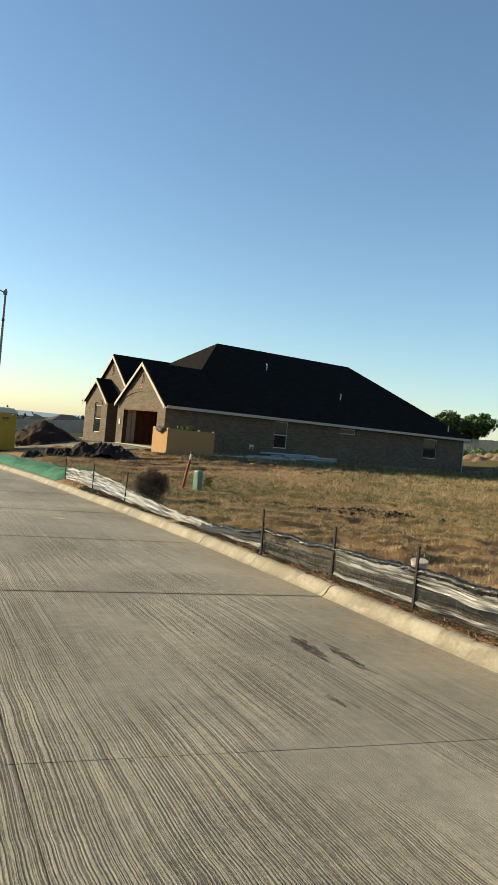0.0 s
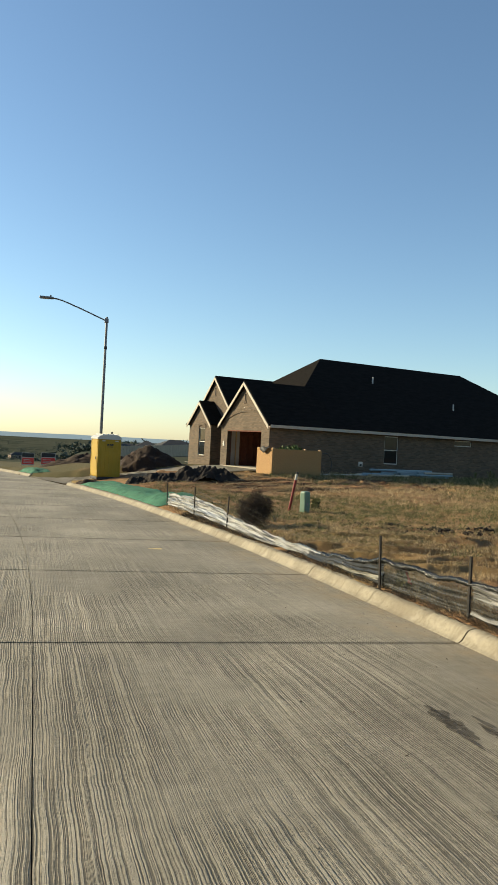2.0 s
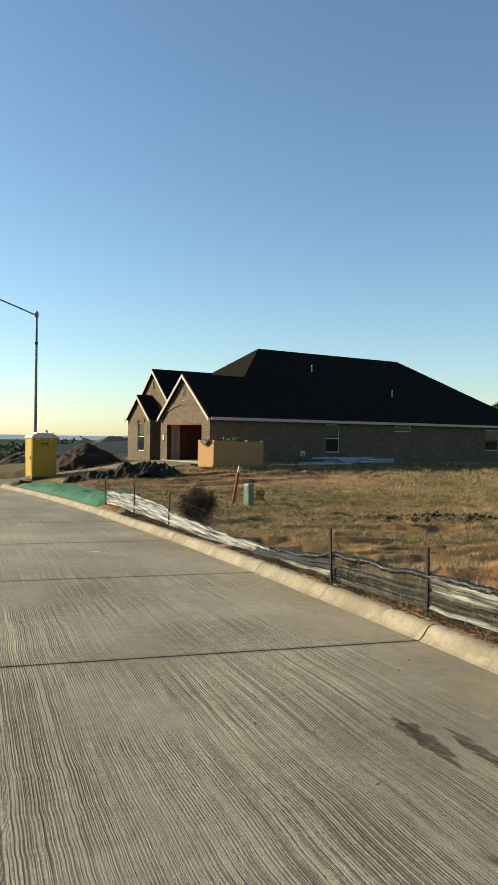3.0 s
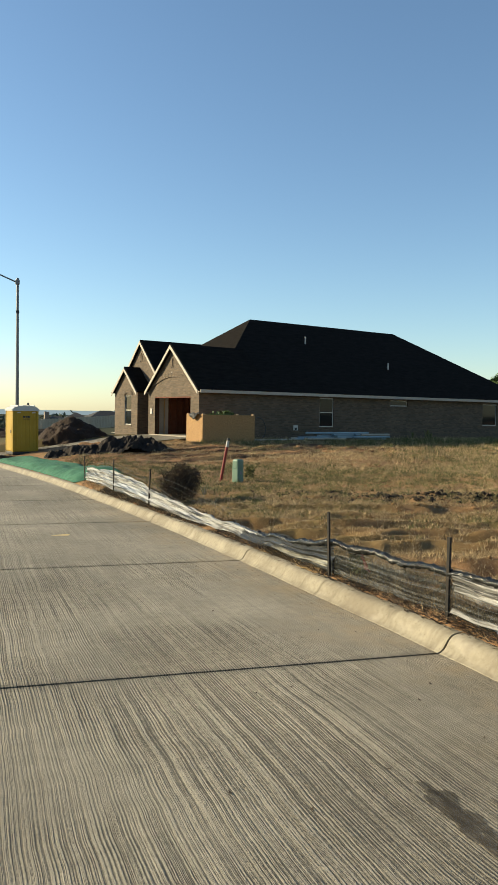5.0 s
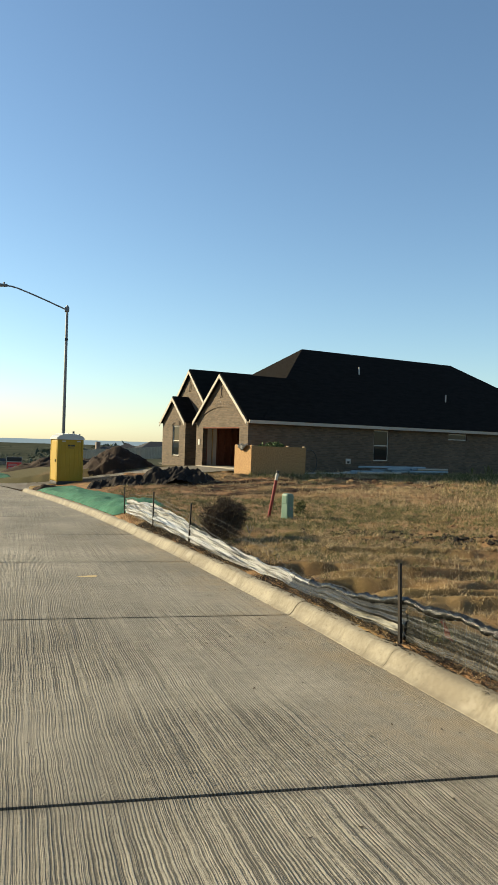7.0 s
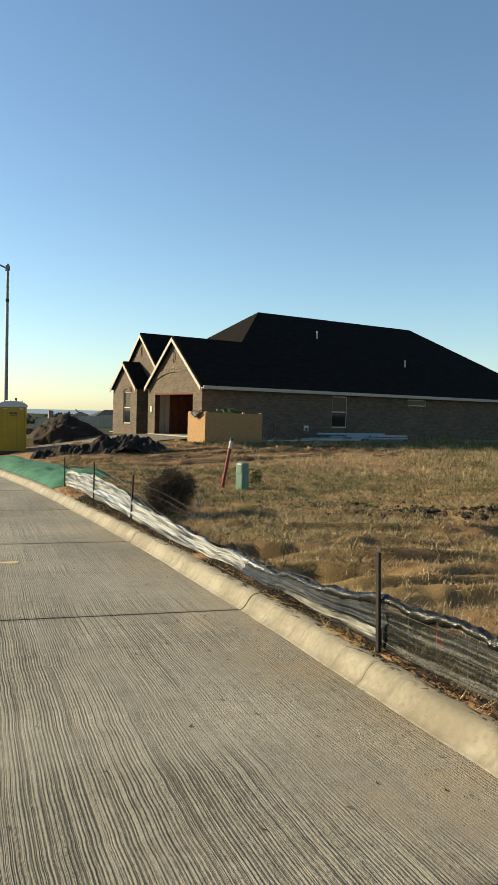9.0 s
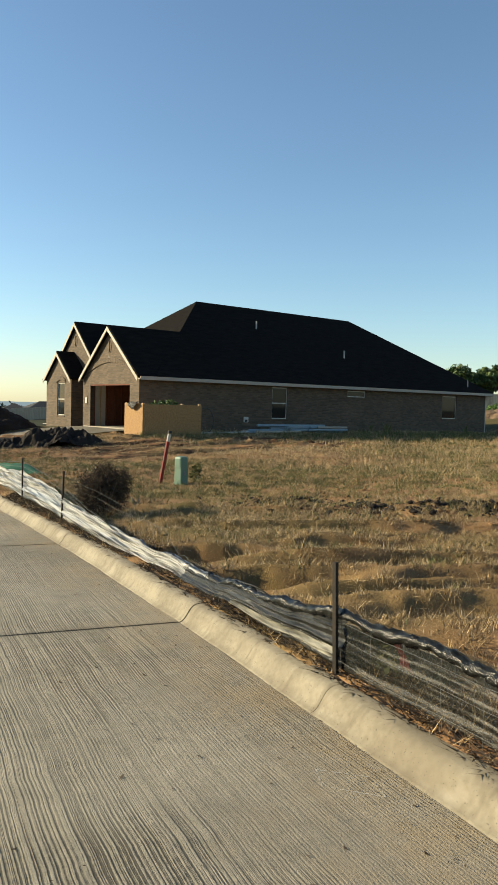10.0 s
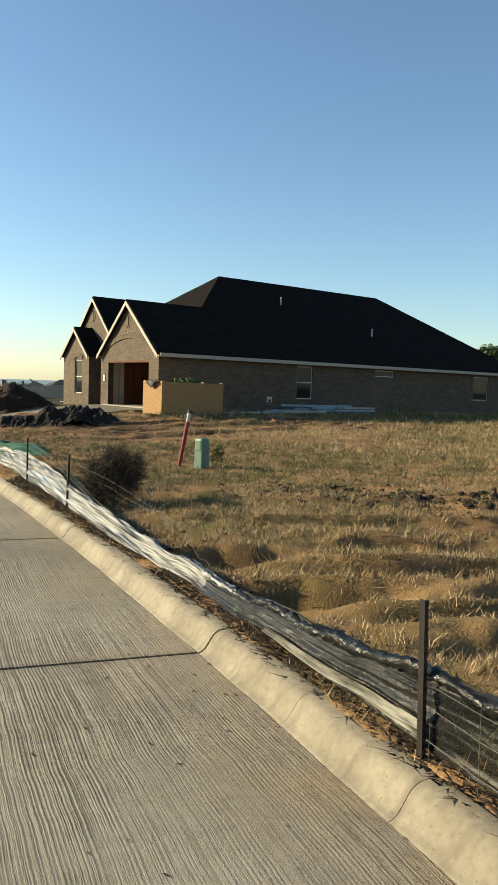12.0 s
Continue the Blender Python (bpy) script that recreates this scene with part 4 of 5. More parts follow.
part("photocell", rod((tip[0] - 0.12, 0, tip[2] + 0.05), (tip[0] - 0.12, 0, tip[2] + 0.16), 0.045, n=10), DARK, head)

# ---- cable pedestal and marker stake ----
px, py = 8.56, 22.3
ped = empty("cable_pedestal", Matrix.Translation((px, py, gz(px, py) - 0.03)) @ Matrix.Rotation(radians(25), 4, "Z"), label="pale green plastic cable pedestal standing in grass", category="cable pedestal")
part("body", box((-0.115, -0.11, 0), (0.115, 0.11, 0.45), bevel=0.02), GREENBOX, ped)
part("cap", box((-0.122, -0.117, 0.36), (0.122, 0.117, 0.66), bevel=0.05), GREENBOX, ped)
part("hasp", box((-0.025, -0.122, 0.24), (0.025, -0.108, 0.32)), STEEL, ped)
sx, sy = 8.2, 22.75
stake = empty("marker_stake", Matrix.Translation((sx, sy, gz(sx, sy) - 0.1)) @ Matrix.Rotation(radians(10), 4, "Y") @ Matrix.Rotation(radians(30), 4, "Z"), label="leaning red marker stake with a pale tip", category="marker stake")
part("shaft", box((-0.045, -0.02, 0), (0.045, 0.02, 1.08), bevel=0.006), REDPAINT, stake)
part("tip", box((-0.042, -0.022, 1.08), (0.042, 0.022, 1.26), bevel=0.006), DRYWALL, stake, "pale worn tip")
part("band", box((-0.049, -0.024, 1.28), (0.049, 0.024, 1.33), bevel=0.006), DARK, stake)


plant = empty("weed", Matrix.Translation((9.0, 22.6, gz(9.0, 22.6))), label="small leafy green weed beside the pedestal", category="weed")
leaf_cloud("leaves", [(0, 0, 0.18, 0.16, 0.16, 0.2), (0.1, 0.05, 0.3, 0.1, 0.1, 0.12)], 160, 0.035, GREENGRASS, 71, plant)


# ---- silt fence along the kerb ----
fence = tagged(new("silt_fence"), "sagging black and silver plastic silt fence on steel posts", "fence")
POSTS = [(5.40, 3.4, 0.70), (5.39, 5.05, 0.70), (5.38, 6.62, 0.72), (5.37, 8.42, 0.69), (5.27, 10.44, 0.72), (5.08, 18.2, 0.76), (4.94, 21.3, 0.78), (4.72, 24.4, 0.72)]


def tee_post(x, y, h, lean):
    z = gz(x, y)
    bm = bmesh.new()
    box((-0.014, -0.004, -0.3), (0.014, 0.004, h), bm)
    box((-0.004, 0.004, -0.3), (0.004, 0.03, h), bm)
    for k in range(int(h / 0.055)):
        box((-0.008, -0.010, 0.03 + k * 0.055), (0.008, -0.004, 0.05 + k * 0.055), bm)
    bm.transform(Matrix.Translation((x, y, z)) @ Matrix.Rotation(radians(lean), 4, "Y") @ Matrix.Rotation(radians(20), 4, "Z"))
    return part("post", bm, POST, fence, "rusty studded steel post")


for i, (x, y, h) in enumerate(POSTS):
    tee_post(x, y, h, (1.5, -1, 0.5, 0, -2, 2, 0, -1)[i])
fy = np.array([2.0, 5.05, 6.62, 7.6, 8.42, 9.2, 9.8, 10.4, 11.0, 11.5, 12.0, 12.6, 13.4, 14.1, 15.0, 15.9, 16.9, 18.2, 19.6, 21.3, 22.6, 24.4])
fx = np.array([5.42, 5.41, 5.40, 5.39, 5.38, 5.36, 5.33, 5.30, 5.31, 5.32, 5.32, 5.31, 5.29, 5.26, 5.20, 5.16, 5.12, 5.08, 5.02, 4.95, 4.88, 4.74])
fh = np.array([0.44, 0.43, 0.46, 0.40, 0.40, 0.35, 0.37, 0.39, 0.28, 0.21, 0.18, 0.13, 0.12, 0.11, 0.13, 0.18, 0.22, 0.34, 0.43, 0.49, 0.45, 0.38])
lean = np.array([0.04, 0.02, 0.01, 0.05, 0.01, 0.06, 0.05, 0.01, 0.05, 0.07, 0.08, 0.10, 0.11, 0.12, 0.12, 0.11, 0.09, 0.04, 0.09, 0.03, 0.07, 0.02])


def film(name, y0, y1, lo, hi, rough, mat, label, seed, step=0.045, rows=40, out=0.0, taper=0.0, crumple=1.0, run=1.0):
    """A crumpled sheet along the posts, between two parts of its height."""
    yy = np.arange(y0, y1, step)
    ss = np.linspace(lo, hi, rows)
    Y, S = np.meshgrid(yy, ss)
    X = np.interp(Y, fy, fx) + np.interp(Y, fy, lean) * S
    base = ground_z(X, Y)
    H = np.interp(Y, fy, fh)
    if taper:
        H = H * (0.08 + 0.92 * np.clip((Y - y0) / taper, 0, 1))
    # long folds that run from post to post, with small creases across them
    bow = S + 0.10 * (vnoise(Y * 0.7 + seed, Y * 0) - 0.5)
    fold = (vnoise(Y * 0.35 * run + seed, bow * 9 + 2 * seed) - 0.5) + 0.55 * (vnoise(Y * 0.8 * run + seed, bow * 21) - 0.5) + 0.25 * (vnoise(Y * 1.9 * run + seed, bow * 44) - 0.5)
    crum = 0.5 * crumple * (vnoise(Y * 7 + seed, S * 10) - 0.5)
    X = X + rough * (2.0 * fold + 0.6 * crum) + out
    Z = base + 0.015 + H * S * (1 + 0.15 * (vnoise(Y * 1.6 + seed, Y * 0) - 0.5)) + rough * 0.4 * (vnoise(Y * 2.5, S * 12 + seed) - 0.5) * (S > 0.1)
    v = np.stack([X, Y + 0.03 * crum, Z], -1).reshape(-1, 3)
    idx = np.arange(len(yy) * rows).reshape(rows, len(yy))
    f = np.stack([idx[:-1, :-1], idx[:-1, 1:], idx[1:, 1:], idx[1:, :-1]], -1).reshape(-1, 4)
    ob = mesh_arrays(name, v, f, mat, fence, smooth=True)
    ob["label"] = label
    return ob


film("film", 2.0, 10.45, 0.02, 1.0, 0.010, MESHFILM, "torn translucent black film with long folds", 1, rows=56, crumple=2.5)
film("film", 10.42, 13.4, 0.0, 1.0, 0.022, SLACKFILM, "slack crumpled black plastic film", 8, rows=48, crumple=2.5)
film("film", 12.8, 24.4, 0.0, 1.0, 0.045, GLINTFILM, "weathered silver film with painted glint streaks", 4, rows=64, taper=1.0, crumple=0.15, run=0.3)
# overlay sheets added to carry the painted glints of the black film
film("film", 2.2, 8.4, 0.55, 0.92, 0.03, DULLFILM, "folds of the film with painted silvery glints", 11, out=-0.02, rows=22, crumple=1.2)
film("film", 2.2, 8.38, 0.08, 0.2, 0.03, DULLFILM, "folds of the film with painted silvery glints", 13, out=-0.03, rows=10)
film("film", 10.45, 12.2, 0.20, 0.38, 0.03, PALEFILM, "pale folded hem of the film", 6, out=-0.05, rows=14)


def roll(y0, y1, r, mat, seed, label):
    """The bunched top hem of the sheet: a lumpy tube."""
    yy = np.arange(y0, y1, 0.013)
    n = 10
    A = np.linspace(0, 2 * np.pi, n, endpoint=False)
    Y, T = np.meshgrid(yy, A, indexing="ij")
    cx = np.interp(Y, fy, fx) + np.interp(Y, fy, lean)
    H = np.interp(Y, fy, fh)
    R = r * (0.55 + 0.9 * vnoise(Y * 26 + seed, T * 2.6 + seed)) * (0.75 + 0.5 * vnoise(Y * 3.1, T * 0 + seed))
    cz = ground_z(cx, Y) + H + 0.012 * np.sin(Y * 7.3) - 0.02
    v = np.stack([cx + R * np.cos(T), Y + 0.02 * vnoise(Y * 20, T), cz + R * np.sin(T)], -1).reshape(-1, 3)
    idx = np.arange(len(yy) * n).reshape(len(yy), n)
    nx = np.roll(idx, -1, axis=1)
    f = np.stack([idx[:-1], nx[:-1], nx[1:], idx[1:]], -1).reshape(-1, 4)
    ob = mesh_arrays("rolled_hem", v, f, mat, fence, smooth=False)
    ob["label"] = label


roll(2.0, 12.9, 0.036, BLACKPLASTIC, 2, "bunched black plastic hem")
roll(12.5, 17.3, 0.026, GLINTFILM, 5, "bunched plastic hem with painted glint streaks")
bm = bmesh.new()
last = {}
for y in np.arange(2.0, 10.6, 0.3):
    x, h = float(np.interp(y, fy, fx)) - 0.03, float(np.interp(y, fy, fh))
    z = gz(x, y)
    for k, s in enumerate((0.2, 0.55, 0.85)):
        p = (x + 0.015 * math.sin(y * 3 + k), y, z + h * s + 0.025 * math.sin(y * 1.3 + k))
        if k in last:
            rod(last[k], p, 0.0016, bm=bm, n=4)
        last[k] = p
    rod((x, y, z), (x + 0.02, y + 0.03, z + h), 0.0012, bm=bm, n=4)
last = {}
for y in np.arange(16.0, 24.4, 0.3):
    x, h = float(np.interp(y, fy, fx)) + 0.06, float(np.interp(y, fy, fh))
    z = gz(x, y)
    for k, s in enumerate((0.5, 1.15, 1.35)):
        p = (x, y, z + h * s)
        if k in last:
            rod(last[k], p, 0.003, bm=bm, n=4)
        last[k] = p
# the loose end of the mesh sags to the ground behind the film
for k, (h0, h1) in enumerate(((0.62, 0.05), (0.45, 0.02), (0.3, 0.0))):
    last_p = None
    for i in range(15):
        q = i / 14
        y, x = 18.1 - (4.4 - 0.7 * k) * q, 5.18 + 0.5 * math.sin(q * 2.4) + 0.06 * k
        p = (x, y, gz(x, y) + h0 + (h1 - h0) * q ** 0.7 + 0.03 * math.sin(9 * q + k))
        if last_p:
            rod(last_p, p, 0.0018, bm=bm, n=4)
        last_p = p
tagged(part("wire_mesh", bm, WIRE, fence, "thin galvanised fence wire"), kind="stuff")


# ---- green erosion blankets ----
def blanket(y0, y1, w, h, seed):
    yy, ss = np.arange(y0, y1, 0.12), np.linspace(0, 1, 16)
    Y, S = np.meshgrid(yy, ss)
    X = kerb_x(Y) + 0.22 + S * w * (0.85 + 0.3 * vnoise(Y * 0.6 + seed, S * 0))
    edge = np.sin(np.pi * np.clip(S, 0, 1)) ** 0.5 * smooth01(y0, y0 + 0.5, Y) * (1 - smooth01(y1 - 0.9, y1 - 0.1, Y))
    Z = ground_z(X, Y) + 0.015 + h * edge * (0.6 + 0.8 * vnoise(Y * 1.1 + seed, S * 3)) + 0.06 * edge * (vnoise(Y * 4, S * 9 + seed) - 0.5)
    Z = np.maximum(Z, road_z(Y) + 0.165)
    v = np.stack([X, Y, Z], -1).reshape(-1, 3)
    idx = np.arange(len(yy) * len(ss)).reshape(len(ss), len(yy))
    f = np.stack([idx[:-1, :-1], idx[:-1, 1:], idx[1:, 1:], idx[1:, :-1]], -1).reshape(-1, 4)
    ob = mesh_arrays("erosion_blanket", v, f, GREENMAT, smooth=True)
    return tagged(ob, "rumpled green erosion blanket laid behind the kerb", "erosion blanket", "erosion blankets")


blanket(24.6, 37.4, 1.5, 0.16, 3)
blanket(48.6, 52.2, 1.3, 0.2, 8)


# ---- heaps of soil ----
def heap(name, cx, cy, rx, ry, h, turn, mat, label, seed, lump=0.25, n=46):
    t = np.linspace(-1, 1, n)
    A, B = np.meshgrid(t, t)
    c, s = math.cos(radians(turn)), math.sin(radians(turn))
    X, Y = cx + c * A * rx - s * B * ry, cy + s * A * rx + c * B * ry
    r = np.hypot(A, B) * (0.85 + 0.4 * vnoise(A * 2 + seed, B * 2 + seed))
    top = np.clip(1 - r, 0, 1) ** 0.85
    lumps = (vnoise(X * 2.2 + seed, Y * 2.2) - 0.45) * lump + (vnoise(X * 6 + seed, Y * 6) - 0.5) * lump * 0.6 + (vnoise(X * 13, Y * 13 + seed) - 0.5) * lump * 0.35
    Z = ground_z(X, Y) - 0.08 + h * top + lumps * np.clip(top * 4, 0, 1)
    v = np.stack([X, Y, Z], -1).reshape(-1, 3)
    idx = np.arange(n * n).reshape(n, n)
    f = np.stack([idx[:-1, :-1], idx[:-1, 1:], idx[1:, 1:], idx[1:, :-1]], -1).reshape(-1, 4)
    ob = mesh_arrays(name, v, f, mat)
    return tagged(ob, label, "soil heap")


heap("soil_mound", 7.3, 46.2, 2.1, 2.0, 1.2, 20, DIRT, "tall red-brown heap of dug soil", 3, 0.3)
heap("soil_mound", 7.9, 35.0, 2.4, 1.3, 0.72, 6, DARKDIRT, "low dark heap of damp soil clods", 9, 0.42, 130)
heap("soil_mound", 5.75, 35.4, 1.35, 0.9, 0.5, -5, DARKDIRT, "low dark heap of damp soil clods", 14, 0.36, 90)
heap("soil_mound", 4.9, 55.5, 4.6, 2.2, 0.8, 0, DIRT, "long low heap of brown soil on the next lot", 21, 0.3)
heap("soil_mound", 3.1, 37.7, 0.9, 0.5, 0.28, -10, DIRT, "small spill of brown soil at the kerb", 25, 0.12, 24)
heap("soil_mound", 4.6, 60.5, 2.2, 1.6, 1.0, 0, DIRT, "brown heap of soil on the next lot", 31, 0.3)

# ---- dry bush ----
bush = empty("dry_bush", Matrix.Translation((5.67, 17.9, gz(5.67, 17.9))), label="round dry brown tumbleweed bush by the fence", category="bush")
rngb = np.random.default_rng(8)
n = 9000
d = rngb.normal(size=(n, 3))
d /= np.linalg.norm(d, axis=1)[:, None]
lobe = np.array([(0, 0, 0.38, 0.34), (-0.2, 0.05, 0.45, 0.24), (0.2, -0.08, 0.5, 0.22), (0.05, 0.15, 0.6, 0.2), (0.16, 0.1, 0.26, 0.26), (-0.22, -0.1, 0.26, 0.2)])[rngb.integers(0, 6, n)]
start = d * (0.2 + 0.8 * rngb.random((n, 1)) ** 0.7) * lobe[:, 3:] + lobe[:, :3]
way = d + 0.7 * rngb.normal(size=(n, 3))
way /= np.linalg.norm(way, axis=1)[:, None]
end = start + way * (0.04 + 0.12 * rngb.random((n, 1)))
end[:, 2] = np.clip(end[:, 2], 0.0, 1.0)
side = np.cross(way, rngb.normal(size=(n, 3)))
side /= np.linalg.norm(side, axis=1)[:, None]
wv = 0.004
v = np.stack([start - side * wv, start + side * wv, end], 1).reshape(-1, 3)
mesh_arrays("twig_mass", v, np.arange(len(v)).reshape(-1, 3), TWIG, bush)
bm = bmesh.new()
for i in range(12):
    a = i * 2.4
    rod((0, 0, -0.05), (0.3 * math.cos(a), 0.3 * math.sin(a), 0.35 + 0.02 * i), 0.01, 0.004, bm, 5)
part("stems", bm, BARK, bush)


# ---- small things ----
def on_ground(x, y):
    return Matrix.Translation((x, y, gz(x, y)))


can = empty("drink_can", on_ground(5.44, 7.75) @ pose(0, 0, 0.035, 90, 0, 65), label="crushed dark blue drink can on the verge", category="can")
bm = rod((0, 0, -0.08), (0, 0, 0.08), 0.035, n=14)
bmesh.ops.bevel(bm, geom=[e for e in bm.edges if abs(e.verts[0].co.z - e.verts[1].co.z) < 1e-5], offset=0.006, segments=1, affect="EDGES")
part("body", bm, material("blue_can_paint", (0.03, 0.035, 0.07), 0.35, (0.10, 0.10, 0.12), 20, 60, 0.2), can)
part("lid", rod((0, 0, 0.079), (0, 0, 0.084), 0.028, n=14), STEEL, can)
tub = empty("bucket", on_ground(6.95, 8.6) @ pose(0, 0, 0, 8, -6, 0), label="white plastic bucket standing in the weeds", category="bucket")
part("shell", rod((0, 0, 0), (0, 0, 0.2), 0.10, 0.12, n=20), TRIM, tub)
part("rim", rod((0, 0, 0.185), (0, 0, 0.21), 0.128, 0.128, n=20), TRIM, tub)

scrap = empty("red_scrap", on_ground(5.50, 10.08) @ pose(0, 0, 0.16, 35, 0, 0), label="torn red plastic scrap caught in the silt fence", category="plastic scrap")
bm = bmesh.new()
rows_ = []
for i in range(9):
    rows_.append([bm.verts.new((0.012 * math.sin(i * 1.7 + j), (i - 4) * 0.035 + 0.01 * math.sin(j * 2.0), (j - 2) * 0.022 * (1 - abs(i - 4) / 6) - 0.02 * math.sin(i * 0.7))) for j in range(5)])
for r0, r1 in zip(rows_, rows_[1:]):
    for j in range(4):
        bm.faces.new((r0[j], r0[j + 1], r1[j + 1], r1[j]))
bmesh.ops.solidify(bm, geom=bm.faces[:], thickness=0.002)
part("sheet", bm, REDPAINT, scrap)
fence_weed = empty("weed", on_ground(5.52, 10.25), label="small green weed growing behind the silt fence", category="weed")
leaf_cloud("leaves", [(0, 0, 0.08, 0.10, 0.16, 0.08), (0.05, 0.15, 0.13, 0.08, 0.1, 0.07)], 220, 0.024, GREENGRASS, 72, fence_weed)
tissue = empty("tissue_scrap", on_ground(6.09, 17.6) @ pose(0, 0, 0.16, 0, 0, 30), label="white torn plastic scrap caught on the dry bush", category="plastic scrap")
bm = bmesh.new()
for a in (-0.7, 0.1, 0.9):
    q = [bm.verts.new(p) for p in ((0, 0, -0.05), (0.03 * math.cos(a) + 0.05 * a, 0.02, 0.06), (0.16 * math.sin(a), 0.01, 0.17), (-0.03 + 0.06 * a, -0.02, 0.05))]
    bm.faces.new(q)
bmesh.ops.solidify(bm, geom=bm.faces[:], thickness=0.002)
part("sheet", bm, WHITE, tissue)

for x, y, w in ((0.15, 65.0, 1.0), (1.75, 64.2, 1.15)):
    sg = empty("lot_sign", Matrix.Translation((x, y, gz(x, y) - 0.05)), label="red and black lot sign on two thin legs", category="sign", group="lot signs")
    for lx in (-w / 2 + 0.08, w / 2 - 0.08):
        part("leg", rod((lx, 0.02, 0), (lx, 0.02, 1.25), 0.025, n=6), WHITE, sg)
    panel = part("panel", box((-w / 2, -0.02, 0.25), (w / 2, 0.0, 1.25), bevel=0.004), WHITE, sg)
    part("red_field", box((-w / 2 + 0.03, -0.026, 0.32), (w / 2 - 0.03, -0.018, 0.84)), PINKRED, panel)
    part("black_field", box((-w / 2 + 0.03, -0.026, 0.9), (w / 2 - 0.03, -0.018, 1.22)), DARK, panel)
    for k in range(3):
        part("lettering", box((-w / 2 + 0.15, -0.03, 0.42 + k * 0.12), (w / 2 - 0.15 - 0.1 * k, -0.024, 0.46 + k * 0.12)), WHITE, panel)

# stains, chalk and litter on the street
def patch(name, cx, cy, rx, ry, turn, mat, label, seed, cat="stain"):
    rg = random.Random(seed)
    bm = bmesh.new()
    c, s = math.cos(radians(turn)), math.sin(radians(turn))
    vs = []
    for i in range(60):
        a = i / 60 * 2 * math.pi
        q = 0.72 + 0.2 * math.sin(3 * a + seed) + 0.22 * rg.random()
        x, y = rx * q * math.cos(a), ry * q * math.sin(a)
        X, Y = cx + c * x - s * y, cy + s * x + c * y
        vs.append(bm.verts.new((X, Y, float(road_z(Y)) + 0.003 + 0.0004 * (seed % 23))))
    bm.faces.new(vs)
    bmesh.ops.recalc_face_normals(bm, faces=bm.faces[:])
    ob = part(name, bm, mat)
    return tagged(ob, label, cat, kind="stuff")


for i, (x0, y0_, x1, y1_, wide, count) in enumerate(((3.63, 6.16, 3.57, 5.50, 0.075, 9), (3.83, 5.82, 3.80, 5.15, 0.04, 9), (3.05, 4.50, 3.18, 4.40, 0.05, 3))):
    for k in range(count):
        f = k / (count - 1)
        patch("road_stain", x0 + (x1 - x0) * f + 0.03 * math.sin(k * 2.3 + i), y0_ + (y1_ - y0_) * f, wide * (0.45 + 0.5 * abs(math.sin(k * 1.3 + i))) * (0.4 + 0.8 * math.sin(math.pi * min(1, f * 0.8 + 0.2))), 0.10 + 0.05 * abs(math.cos(k * 1.9)), 4, STAIN if i < 2 else FAINT, "dark damp stain on the concrete street", 22 * i + k)
patch("road_stain", 3.0, 15.6, 0.16, 0.10, 0, material("straw_spill", (0.40, 0.30, 0.14), 0.9, (0.5, 0.38, 0.2), 9, 60, 0.4), "small spill of pale straw on the street", 5, "straw")
CHALK = material("chalk_line", (0.45, 0.44, 0.40), 0.9, (0.62, 0.61, 0.57), 12, 80, 0.1, alpha=0.36)
bm = bmesh.new()
cpts = [(4.86, 9.48), (4.66, 9.65), (4.60, 9.49), (4.82, 9.28), (4.86, 9.44)]
rg = random.Random(6)
for (x0, y0), (x1, y1) in zip(cpts, cpts[1:]):
    for k in range(14):
        if rg.random() < 0.35:
            continue
        a, b = k / 14, (k + 1.0) / 14
        xa, ya_, xb, yb_ = x0 + (x1 - x0) * a, y0 + (y1 - y0) * a, x0 + (x1 - x0) * b, y0 + (y1 - y0) * b
        dx, dy = xb - xa, yb_ - ya_
        l = math.hypot(dx, dy)
        ox, oy = -dy / l * 0.004, dx / l * 0.004
        bm.faces.new([bm.verts.new((X, Y, float(road_z(Y)) + 0.003)) for X, Y in ((xa - ox, ya_ - oy), (xb - ox, yb_ - oy), (xb + ox, yb_ + oy), (xa + ox, ya_ + oy))])
bmesh.ops.recalc_face_normals(bm, faces=bm.faces[:])
tagged(part("chalk_mark", bm, CHALK), "worn white chalk outline on the street", "chalk mark", kind="stuff")
rl = np.random.default_rng(12)
n = 4200
cx, cy = 5.0 - np.abs(rl.normal(size=n)) * np.where(np.arange(n) < 900, 1.3, 0.22), rl.uniform(2.5, 24, n)
cx = np.minimum(cx - 5.0 + kerb_x(cy), kerb_x(cy) - 0.03)
vs, fs = [], []
for i in range(n):
    s, a = (0.003 + 0.012 * rl.random() ** 4 if i < 600 else 0.0015 + 0.0035 * rl.random()), rl.random() * 6.28
    z = float(road_z(cy[i])) + 0.004
    for k in range(4):
        q = a + k * 1.57
        vs.append((cx[i] + s * math.cos(q) * (1.6 if k % 2 else 0.7), cy[i] + s * math.sin(q) * (1.6 if k % 2 else 0.7), z + (0.5 * s if k == 1 else 0)))
    fs.append([4 * i, 4 * i + 1, 4 * i + 2, 4 * i + 3])
tagged(mesh_arrays("leaf_litter", vs, fs, TWIG), "scattered dry leaf bits and grit along the gutter", "litter", kind="stuff")


